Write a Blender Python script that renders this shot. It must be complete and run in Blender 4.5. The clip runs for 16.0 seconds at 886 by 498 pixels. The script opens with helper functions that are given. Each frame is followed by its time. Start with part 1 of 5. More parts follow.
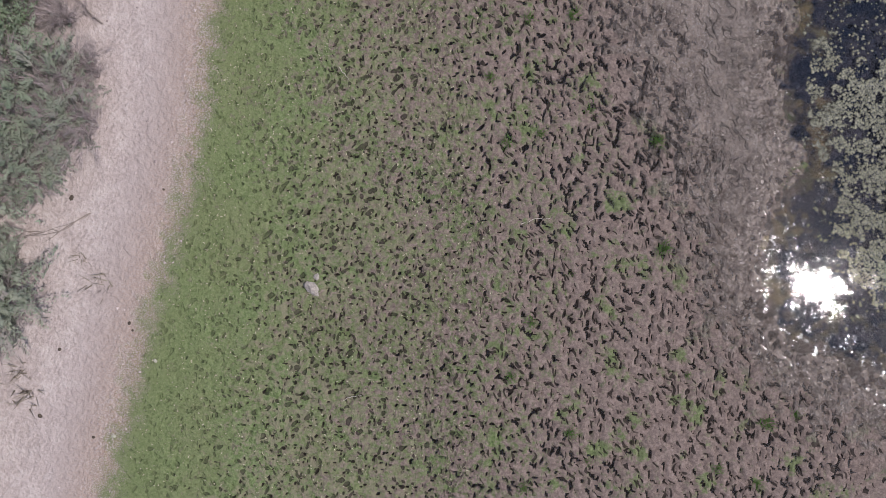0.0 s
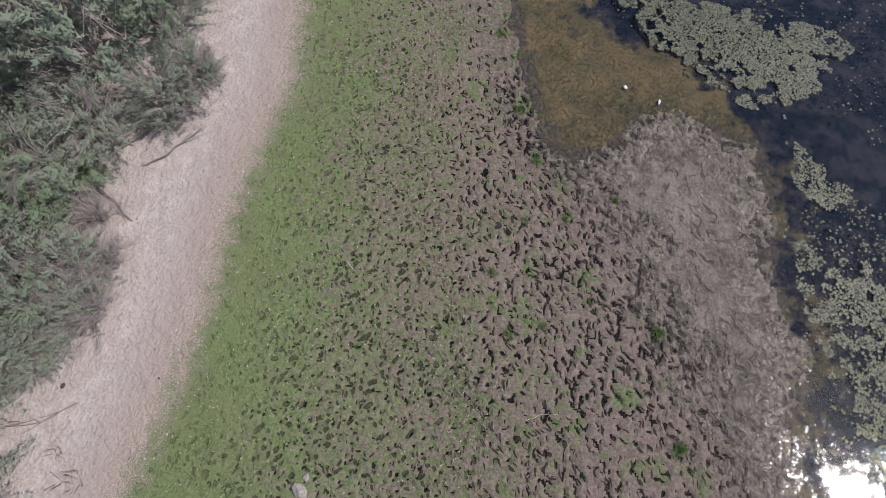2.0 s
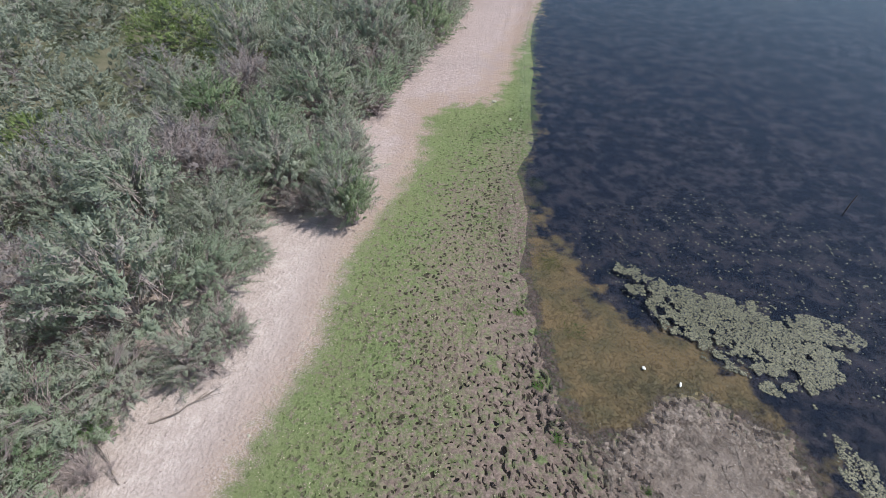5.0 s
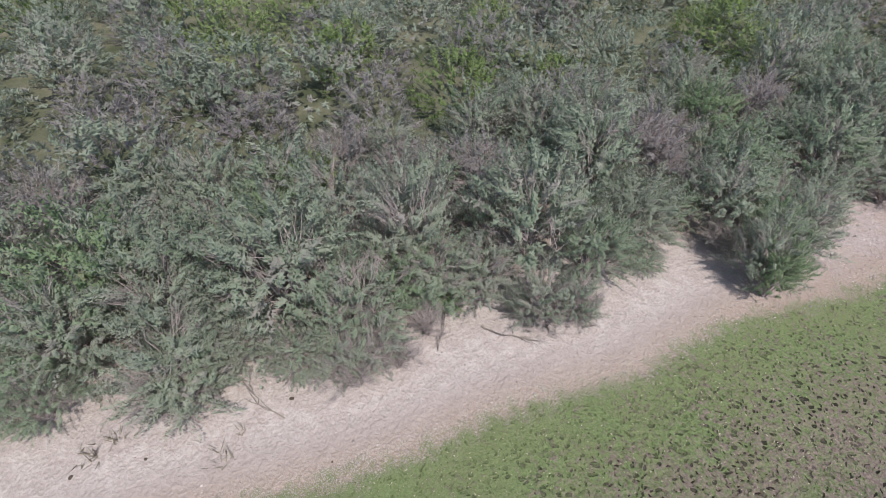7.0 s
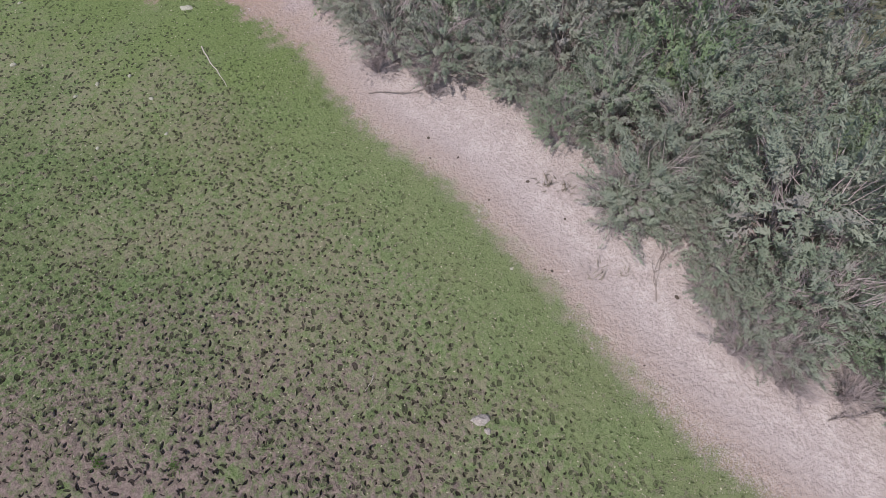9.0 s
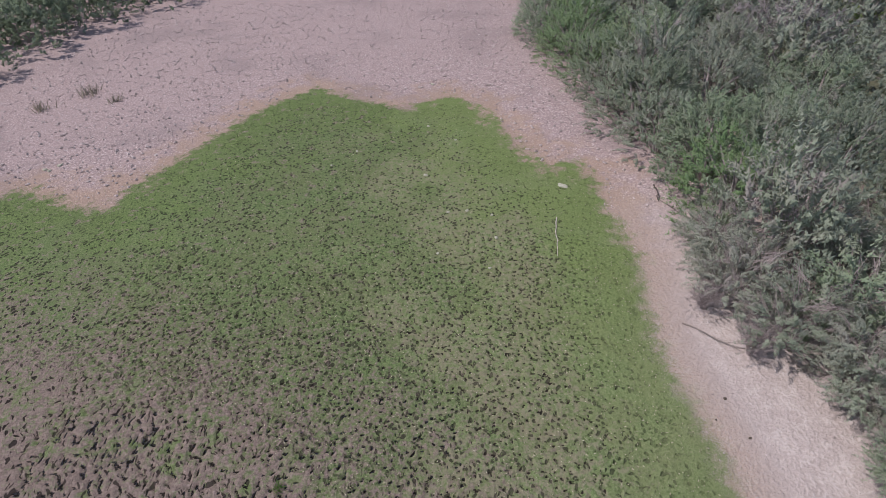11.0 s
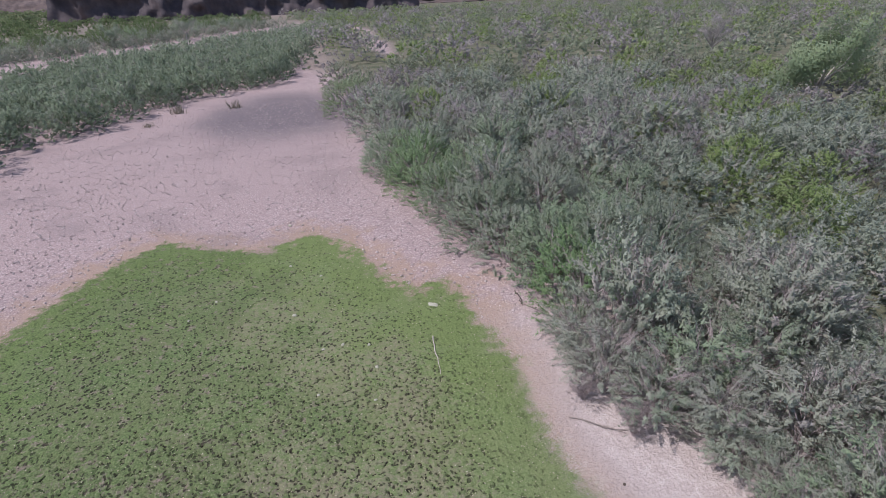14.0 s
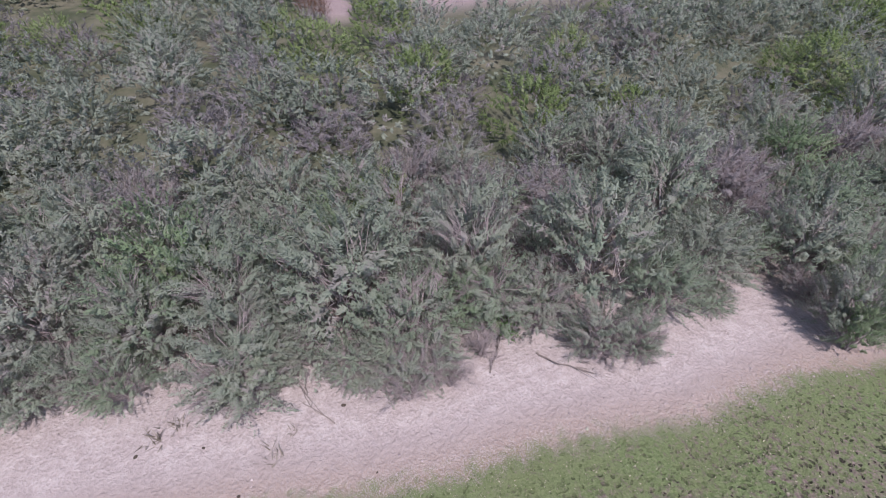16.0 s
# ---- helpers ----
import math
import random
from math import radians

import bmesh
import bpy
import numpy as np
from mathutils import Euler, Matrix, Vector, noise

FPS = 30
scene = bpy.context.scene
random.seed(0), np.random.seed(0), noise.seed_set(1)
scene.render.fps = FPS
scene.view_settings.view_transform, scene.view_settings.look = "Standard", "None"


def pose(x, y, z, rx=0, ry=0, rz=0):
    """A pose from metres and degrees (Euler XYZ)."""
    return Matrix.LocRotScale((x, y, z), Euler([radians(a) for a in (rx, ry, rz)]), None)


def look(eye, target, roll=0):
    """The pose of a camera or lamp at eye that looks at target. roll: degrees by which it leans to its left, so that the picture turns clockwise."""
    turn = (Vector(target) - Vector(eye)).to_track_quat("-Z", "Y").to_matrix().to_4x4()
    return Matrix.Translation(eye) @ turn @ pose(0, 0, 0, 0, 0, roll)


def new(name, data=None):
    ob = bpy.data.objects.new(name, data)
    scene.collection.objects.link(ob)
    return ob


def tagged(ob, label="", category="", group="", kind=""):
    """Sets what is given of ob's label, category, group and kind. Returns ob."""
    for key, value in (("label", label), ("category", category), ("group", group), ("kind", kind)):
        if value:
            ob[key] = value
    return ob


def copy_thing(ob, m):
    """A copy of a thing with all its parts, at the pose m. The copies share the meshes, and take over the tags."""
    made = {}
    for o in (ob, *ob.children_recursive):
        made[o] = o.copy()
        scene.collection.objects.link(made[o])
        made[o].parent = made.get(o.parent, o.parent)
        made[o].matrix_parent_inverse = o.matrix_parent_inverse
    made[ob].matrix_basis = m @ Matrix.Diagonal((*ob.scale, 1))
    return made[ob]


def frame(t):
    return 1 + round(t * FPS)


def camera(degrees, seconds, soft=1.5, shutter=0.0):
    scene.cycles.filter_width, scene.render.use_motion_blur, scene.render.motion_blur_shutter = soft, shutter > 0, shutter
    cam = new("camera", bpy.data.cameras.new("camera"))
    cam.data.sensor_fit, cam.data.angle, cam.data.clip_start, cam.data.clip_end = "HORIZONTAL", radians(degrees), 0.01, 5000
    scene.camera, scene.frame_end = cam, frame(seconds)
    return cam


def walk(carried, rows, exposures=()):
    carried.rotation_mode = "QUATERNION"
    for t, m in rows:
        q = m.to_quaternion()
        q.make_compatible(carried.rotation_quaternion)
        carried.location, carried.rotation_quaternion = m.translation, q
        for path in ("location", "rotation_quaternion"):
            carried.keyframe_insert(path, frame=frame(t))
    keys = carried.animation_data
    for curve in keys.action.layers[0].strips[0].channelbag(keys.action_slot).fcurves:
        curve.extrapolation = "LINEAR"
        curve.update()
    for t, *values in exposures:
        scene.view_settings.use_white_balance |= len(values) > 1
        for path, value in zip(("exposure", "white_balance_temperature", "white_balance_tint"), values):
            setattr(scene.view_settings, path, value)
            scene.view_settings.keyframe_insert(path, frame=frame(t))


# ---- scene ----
cam = camera(79.35, 16.0, 0.9)
# seconds, eye x, y, z, heading, pitch, roll
PATH = [
    (0, 4.513, 1.808, 19.030, 5.55, -89.88, -0.02),
    (0.5, 4.508, 1.849, 19.026, 5.73, -89.14, -0.03),
    (1, 4.499, 1.891, 19.020, 6.30, -82.88, -0.49),
    (1.5, 4.488, 1.937, 19.015, 6.27, -76.36, -0.21),
    (2, 4.475, 1.988, 19.010, 6.38, -70.08, -0.14),
    (2.5, 4.461, 2.039, 19.004, 6.42, -63.63, -0.07),
    (3, 4.446, 2.085, 18.999, 6.47, -57.02, -0.02),
    (3.5, 4.429, 2.123, 18.994, 6.53, -50.41, 0.01),
    (3.7, 4.422, 2.133, 18.993, 6.59, -47.94, -0.02),
    (5.8, 4.331, 2.198, 18.959, 18.92, -40.69, 0.43),
    (6, 4.318, 2.204, 18.958, 26.66, -40.78, 0.68),
    (6.5, 4.276, 2.219, 18.953, 45.08, -40.98, 0.98),
    (7, 4.230, 2.224, 18.948, 62.28, -42.50, 1.12),
    (7.5, 4.184, 2.212, 18.944, 80.17, -48.97, 1.35),
    (8, 4.141, 2.182, 18.940, 98.11, -55.53, 1.24),
    (8.5, 4.104, 2.132, 18.935, 115.96, -59.12, 0.81),
    (9, 4.079, 2.065, 18.931, 133.81, -59.26, 0.26),
    (9.5, 4.068, 1.991, 18.927, 150.16, -57.17, -0.18),
    (10, 4.071, 1.924, 18.924, 164.35, -50.41, -0.72),
    (10.2, 4.076, 1.905, 18.923, 169.58, -47.55, -1.06),
    (12.3, 4.176, 1.806, 18.898, 178.93, -27.42, -1.85),
    (12.5, 4.185, 1.806, 18.897, 178.90, -25.70, -1.89),
    (13, 4.205, 1.828, 18.895, 179.85, -25.58, -2.05),
    (13.5, 4.224, 1.866, 18.892, 178.29, -25.51, -2.05),
    (14, 4.250, 1.914, 18.890, 160.21, -25.86, -1.88),
    (14.5, 4.287, 1.964, 18.887, 132.98, -26.76, -1.51),
    (15, 4.336, 2.013, 18.885, 113.76, -31.11, -1.24),
    (15.5, 4.391, 2.063, 18.883, 93.33, -35.54, -1.08),
    (16, 4.450, 2.111, 18.883, 70.93, -39.90, -0.18),
]
# seconds, stops, kelvin, tint: the drone's own exposure and white balance
LIGHT_METER = [(0, 0.02, 6500, 14), (1.5, 0.0, 6515, 10), (2.5, 0.05, 6520, 8), (3.5, 0.22, 6530, 4), (6, 0.38, 6500, 8), (7, 0.28, 6520, 7), (9, 0.08, 6470, 14), (10.2, 0.0, 6560, 14), (12.5, 0.08, 6350, 16), (14.5, 0.26, 6230, 17), (15.4, 0.38, 6220, 19), (16, 0.22, 6200, 21)]
walk(cam, [(t, pose(x, y, z, 90 + pitch, 0, yaw) @ pose(0, 0, 0, 0, 0, roll)) for t, x, y, z, yaw, pitch, roll in PATH], LIGHT_METER)

# ---- daylight ----
SUN_ELEVATION, SUN_AZIMUTH = radians(54.9), radians(0.0)
SUN_WAY = Vector((math.cos(SUN_ELEVATION) * math.cos(SUN_AZIMUTH), math.cos(SUN_ELEVATION) * math.sin(SUN_AZIMUTH), math.sin(SUN_ELEVATION)))
world = bpy.data.worlds.new("sky")
scene.world = world
world.use_nodes = True
wn, wl = world.node_tree.nodes, world.node_tree.links
sky = wn.new("ShaderNodeTexSky")
sky.sky_type, sky.sun_disc = "NISHITA", False
sky.sun_elevation, sky.sun_rotation = SUN_ELEVATION, radians(90) - SUN_AZIMUTH
sky.dust_density, sky.air_density = 1.0, 1.0
# thin scattered cloud
puffs = wn.new("ShaderNodeTexNoise")
puffs.inputs["Scale"].default_value, puffs.inputs["Detail"].default_value = 3.2, 6.0
wl.new(wn.new("ShaderNodeTexCoord").outputs["Generated"], puffs.inputs["Vector"])
cover = wn.new("ShaderNodeMapRange")
cover.inputs[1].default_value, cover.inputs[2].default_value, cover.inputs[4].default_value = 0.60, 0.80, 0.5
wl.new(puffs.outputs[0], cover.inputs[0])
haze = wn.new("ShaderNodeMix")
haze.data_type = "RGBA"
haze.inputs[7].default_value = (7.0, 7.2, 7.6, 1)
wl.new(cover.outputs[0], haze.inputs[0])
wl.new(sky.outputs[0], haze.inputs[6])
wl.new(haze.outputs[2], wn["Background"].inputs[0])
wn["Background"].inputs[1].default_value = 0.14
sun = new("sun", bpy.data.lights.new("sun", "SUN"))
sun.data.energy, sun.data.angle, sun.data.color = 4.3, radians(0.55), (1.0, 0.955, 0.915)
sun.matrix_world = look(SUN_WAY * 100, (0, 0, 0))


# ---- numbers and noise ----
RNG = np.random.default_rng(7)


def hashed(ix, iy, salt):
    n = (ix.astype(np.int64) * 374761393 + iy.astype(np.int64) * 668265263 + salt * 974634777) & 0x7FFFFFFF
    n = ((n ^ (n >> 13)) * 1274126177) & 0x7FFFFFFF
    return ((n ^ (n >> 16)) & 0xFFFFFF) / float(0xFFFFFF)


def value_noise(x, y, salt=0):
    fx, fy = np.floor(x), np.floor(y)
    u, v = x - fx, y - fy
    u, v = u * u * (3 - 2 * u), v * v * (3 - 2 * v)
    a, b = hashed(fx, fy, salt), hashed(fx + 1, fy, salt)
    c, d = hashed(fx, fy + 1, salt), hashed(fx + 1, fy + 1, salt)
    return (a * (1 - u) + b * u) * (1 - v) + (c * (1 - u) + d * u) * v


def fbm(x, y, octaves=4, salt=0):
    total, size = np.zeros_like(x), 0.5
    for n in range(octaves):
        total += size * value_noise(x * 2**n, y * 2**n, salt + 17 * n)
        size *= 0.5
    return total / (1 - 0.5**octaves)


def smooth(a, b, x):
    t = np.clip((x - a) / (b - a), 0, 1)
    return t * t * (3 - 2 * t)


def inside_distance(x, y, outline):
    """Signed distance to a closed outline, positive inside."""
    pts = np.array(outline, float)
    best, odd = np.full(x.shape, 1e18), np.zeros(x.shape, bool)
    for (ax, ay), (bx, by) in zip(pts, np.roll(pts, -1, 0)):
        ex, ey = bx - ax, by - ay
        t = np.clip(((x - ax) * ex + (y - ay) * ey) / (ex * ex + ey * ey + 1e-12), 0, 1)
        best = np.minimum(best, (x - ax - t * ex) ** 2 + (y - ay - t * ey) ** 2)
        cross = ((ay > y) != (by > y)) & (x < ex * (y - ay) / (ey if ey else 1e-12) + ax)
        odd ^= cross
    return np.sqrt(best) * np.where(odd, 1, -1)


def mesh_of(name, verts, faces, smooth_shade=False, normals=None, tints=None):
    me = bpy.data.meshes.new(name)
    verts, faces = np.asarray(verts, np.float32), np.asarray(faces, np.int32)
    if normals is not None:
        # each leaf shows its face to the outside of its crown
        a, b, c = (verts[faces[:, n]] for n in range(3))
        away = (np.cross(b - a, c - a) * np.asarray(normals)[faces[:, 0]]).sum(1) < 0
        faces = np.where(away[:, None], faces[:, ::-1], faces)
    k = faces.shape[1]
    me.vertices.add(len(verts))
    me.vertices.foreach_set("co", verts.ravel())
    me.loops.add(faces.size)
    me.loops.foreach_set("vertex_index", faces.ravel())
    me.polygons.add(len(faces))
    me.polygons.foreach_set("loop_start", np.arange(0, faces.size, k, dtype=np.int32))
    me.update(calc_edges=True)
    me.polygons.foreach_set("use_smooth", np.full(len(faces), smooth_shade or normals is not None))
    if normals is not None:
        me.normals_split_custom_set_from_vertices(np.asarray(normals, float).tolist())
    for key, values in (tints or {}).items():
        me.attributes.new(key, "FLOAT", "POINT").data.foreach_set("value", np.asarray(values, np.float32))
    return me


# ---- outlines of the plan, metres ----
# the edge of the green shore towards sand and gravel, then round the water
SHORE = [(6.2, 79), (5.3, 70), (3.7, 55), (2.7, 45.6), (2, 40.1), (-0.7, 39.1), (-2.7, 38.3), (-2, 32.3), (-2.7, 26.5), (-3.7, 21.5), (-3.6, 18),
         (-3.3, 16), (-3.9, 12.8), (-4.4, 9.4), (-4.4, 5.6), (-4.7, 3.2), (-5.2, 0.5), (-5.6, -1.5), (-5.9, -4), (-6.3, -6.1), (-6.5, -8.1),
         (-6.2, -13), (-6.8, -16.8), (-7.6, -19.6), (-7.3, -23.5), (-7.9, -28.6), (-6.7, -29.8), (-4.6, -29.2), (-3.6, -32.1), (-2.9, -35)]
SHORE += [(-1.4, -40.5), (0.9, -42.6), (4, -40.4), (6.5, -41.3), (9.7, -43.6), (13.1, -46), (18, -40.1), (20.8, -34.3), (23, -30.4),
          (24, -27.7), (28.2, -29.4), (30.3, -31), (33.2, -29.1), (45, -24), (75, -20), (160, 0), (160, 300), (20, 300), (12, 150)]
WATER = [(11, 150), (5.9, 79), (4.1, 55), (4.8, 42.5), (5, 35.7), (4.4, 31), (5.4, 25.7), (5.3, 22), (6.2, 18.5), (6.9, 16), (7.6, 13.9),
         (8.3, 13.5), (10.5, 14.1), (11.2, 15.5), (12.9, 15.9), (15.9, 14.6), (16.2, 12.5), (16.1, 10.7), (15.9, 8.8), (16.3, 7.5),
         (17.0, 5.9), (15.9, 3.6), (16.0, 1.2), (17.2, -0.3), (20.6, -1.2), (26, -3), (40, -8), (75, -5), (130, 20), (130, 280), (22, 280)]
MUD = [(5.6, 27), (5.2, 23), (4.4, 18), (4.8, 12), (6, 8), (7.2, 3), (7, -3), (7.8, -6), (11, -9), (15, -11), (22, -13.5), (45, -16), (70, -11), (45, -8), (25, -2),
       (18, 2), (16.5, 8), (16.5, 14), (11, 17), (8, 14), (6.5, 20), (5.9, 27)]
WET = [(8.5, 13.5), (11.5, 16.5), (16, 15), (17.5, 8), (18, 2), (24, -1.5), (21, -3.6), (17, -2.2), (14.2, 0.6), (12.8, 4.5), (11, 8.5), (9.5, 10.5)]
# the front of the scrub: x by y
EDGE = [(-400, -44), (-170, -11), (-154, -10), (-146, -16), (-140, -15), (-95, -9.7), (-87, -14), (-62, -9), (-50, -9.5), (-42, -10.8), (-33, -10.7), (-29, -11.9), (-24, -12.6), (-20.6, -11.1),
        (-16, -8.8), (-13, -9.6), (-10.4, -11.9), (-7.8, -11.7), (-4.8, -9.9), (-2, -8.7), (0.9, -10.5), (3.2, -8.6), (5.4, -8.1), (7.5, -9.8),
        (8.9, -9.5), (11, -9.1), (13.5, -6.7), (15, -6.2), (18.7, -8.2), (22.5, -8.9), (24.3, -4), (26, -5.5), (28.7, -4.5), (33, -7.2), (36, -5.8), (45, -4.5),
        (53, -2.5), (65, -2.8), (75, -1.4), (110, 1), (160, 6)]
BAND = [(64, -24), (50, -41), (43, -53), (39, -65), (32, -86), (20, -112), (-7, -136), (-45, -322), (-30, -310), (48, -182), (63, -132), (74, -95), (75, -50)]
WASH = [(80, -50), (78, -92), (66, -132), (51, -184), (-28, -312), (-6, -362), (45, -272), (94, -198), (119, -151), (150, -60)]
BEYOND = [(122, -151), (97, -198), (48, -272), (-4, -362), (-60, -430), (-60, -625), (150, -640), (160, -1290), (950, -1290), (950, -20), (170, -40)]
EDGE_Y, EDGE_X = np.array(EDGE).T


def scrub_edge(y):
    return np.interp(y, EDGE_Y, EDGE_X)


def in_wash(x, y):
    """The pale dry channel behind the scrub."""
    middle = -66 + 1.5 * np.sin(y * 0.11)
    lump = smooth(1.0, 0.7, np.hypot((x + 63) / 7.5, (y - 12.5) / 3.4))
    track = smooth(5, 3, np.abs(x + 45 - 0.16 * (y + 180))) * smooth(-165, -178, y) * smooth(-375, -355, y)
    return np.maximum(np.maximum(smooth(10.5, 8, np.abs(x - middle)) * smooth(18, 24, y), lump), track)


def ground_height(x, y, pits=True):
    """The height of the bare ground, and the fields that its material reads."""
    shore, water = inside_distance(x, y, SHORE), inside_distance(x, y, WATER)
    mud, wet = inside_distance(x, y, MUD), inside_distance(x, y, WET)
    z = 0.10 * (fbm(x * 0.15, y * 0.15, 3, 3) - 0.5) + 0.05 * (fbm(x * 0.9, y * 0.9, 3, 5) - 0.5)
    bank = smooth(0.2, 5, -shore) * smooth(60, 20, np.hypot(x + 5, y))
    z = z * (1 - smooth(-4, 0, water)) + 0.22 * bank
    z += 0.05 * smooth(0.0, 0.6, -shore) * (fbm(x * 2.2, y * 2.2, 2, 9) - 0.5)
    z -= 0.080 * smooth(-1.6, 0.7, water) + 0.55 * smooth(0.5, 9, water)
    z += 0.05 * (fbm(x * 0.8, y * 0.8, 3, 71) - 0.5) * smooth(-1.8, -0.2, water) * smooth(2.5, 0.6, water)
    hollow = np.zeros_like(x)
    if pits:
        muddy = smooth(-2.5, 1.5, mud + 3 * (fbm(x * 0.35, y * 0.35, 3, 21) - 0.5))
        cell = 0.34
        for layer in range(2):
            gx, gy = np.floor(x / cell + 0.5 * layer), np.floor(y / cell + 0.5 * layer)
            for dx in (-1, 0, 1):
                for dy in (-1, 0, 1):
                    cx, cy = gx + dx, gy + dy
                    salt = 40 + 10 * layer
                    px = (cx + hashed(cx, cy, salt) - 0.5 * layer) * cell
                    py = (cy + hashed(cx, cy, salt + 1) - 0.5 * layer) * cell
                    turn = -1.05 + 1.5 * (hashed(cx, cy, salt + 2) - 0.5) * (2.4 - 1.4 * muddy)
                    u = (x - px) * np.cos(turn) + (y - py) * np.sin(turn)
                    v = -(x - px) * np.sin(turn) + (y - py) * np.cos(turn)
                    long = 0.07 + (0.05 + 0.13 * muddy) * hashed(cx, cy, salt + 3)
                    wide = 0.042 + 0.026 * hashed(cx, cy, salt + 4)
                    there = hashed(cx, cy, salt + 5) < np.where(layer, 0.35 * muddy + 0.2, 0.75)
                    r = (u / long) ** 2 + (v / wide) ** 2
                    deep = np.exp(-(r**2.0)) * (0.6 + 0.4 * hashed(cx, cy, salt + 6)) * there
                    hollow = np.maximum(hollow, deep)
        worked = smooth(0.1, 2.0, shore) * smooth(0.4, -0.5, water) * (1 - 0.85 * smooth(0.6, 3.0, wet))
        worked *= 0.5 + 0.5 * smooth(0.5, 6, shore + 2.5 * (fbm(x * 0.5, y * 0.5, 2, 77) - 0.5))
        hollow *= worked
        fine = fine_part(x, y)
        z -= 0.12 * hollow * fine
        hollow *= fine
        z += 0.05 * worked * muddy * (fbm(x * 3.1, y * 3.1, 2, 31) - 0.5)
        ridge = np.abs(fbm(x * 1.3 + 2 * fbm(x * 0.6, y * 0.6, 2, 8), y * 1.3, 3, 61) - 0.5) * 2
        z += 0.16 * smooth(0, 1, wet) * smooth(0.5, -0.4, water) * (0.4 - ridge) * (fbm(x * 4, y * 4, 2, 13))
    return z, shore, water, mud, wet, hollow


def fine_part(x, y):
    return smooth(-7.6, -6.2, x) * smooth(21.5, 19.5, x) * smooth(-25, -21.5, y) * smooth(18.5, 16.5, y)


# ---- materials ----
class Nodes:
    """Short names for building a node material."""

    def __init__(self, name):
        self.material = bpy.data.materials.new(name)
        self.material.use_nodes = True
        self.tree = self.material.node_tree
        self.bsdf = self.tree.nodes["Principled BSDF"]
        self.out = self.tree.nodes["Material Output"]

    def node(self, kind, **inputs):
        n = self.tree.nodes.new(kind)
        for key, value in inputs.items():
            self.put(n, key.replace("_", " "), value)
        return n

    def put(self, n, key, value):
        socket = n.inputs[int(key[1:])] if key[:1] == "i" and key[1:].isdigit() else n.inputs[key]
        if isinstance(value, bpy.types.NodeSocket):
            self.tree.links.new(value, socket)
        else:
            socket.default_value = value

    def place(self):
        return self.node("ShaderNodeNewGeometry").outputs["Position"]

    def noise(self, scale, detail=4.0, rough=0.6, vector=None, distortion=0.0):
        n = self.node("ShaderNodeTexNoise", Scale=scale, Detail=detail, Roughness=rough, Distortion=distortion)
        self.put(n, "Vector", vector or self.place())
        return n.outputs[0]

    def voronoi(self, scale, vector=None, feature="F1"):
        n = self.node("ShaderNodeTexVoronoi", Scale=scale)
        n.feature = feature
        self.put(n, "Vector", vector or self.place())
        return n

    def field(self, name):
        n = self.node("ShaderNodeAttribute")
        n.attribute_name = name
        return n.outputs["Fac"]

    def math(self, op, a, b=0.0):
        n = self.node("ShaderNodeMath", i0=a, i1=b)
        n.operation = op
        return n.outputs[0]

    def math_vector(self, vector, amount, scale):
        n = self.node("ShaderNodeVectorMath", i0=vector)
        n.operation = "ADD"
        by = self.node("ShaderNodeMath", i0=amount, i1=scale)
        by.operation = "MULTIPLY"
        self.tree.links.new(by.outputs[0], n.inputs[1])
        return n.outputs[0]

    def range(self, value, a, b, c=0.0, d=1.0):
        n = self.node("ShaderNodeMapRange", i0=value, i1=a, i2=b, i3=c, i4=d)
        n.interpolation_type = "SMOOTHSTEP"
        return n.outputs[0]

    def mix(self, fac, a, b, mode="MIX"):
        n = self.tree.nodes.new("ShaderNodeMix")
        n.data_type, n.blend_type = "RGBA", mode
        for socket, value in ((n.inputs[0], fac), (n.inputs[6], a), (n.inputs[7], b)):
            if isinstance(value, bpy.types.NodeSocket):
                self.tree.links.new(value, socket)
            else:
                socket.default_value = (*value, 1) if isinstance(value, tuple) and len(value) == 3 else value
        return n.outputs[2]

    def random(self):
        return self.node("ShaderNodeObjectInfo").outputs["Random"]

    def island(self):
        return self.node("ShaderNodeNewGeometry").outputs["Random Per Island"]

    def done(self, color, rough=0.9, bump=None, strength=0.5, distance=0.02, specular=0.3):
        self.put(self.bsdf, "Base Color", color if isinstance(color, bpy.types.NodeSocket) else (*color, 1))
        self.put(self.bsdf, "Roughness", rough)
        self.put(self.bsdf, "Specular IOR Level", specular)
        if bump is not None:
            b = self.node("ShaderNodeBump", Strength=strength, Distance=distance, Height=bump)
            self.put(self.bsdf, "Normal", b.outputs[0])
        return self.material


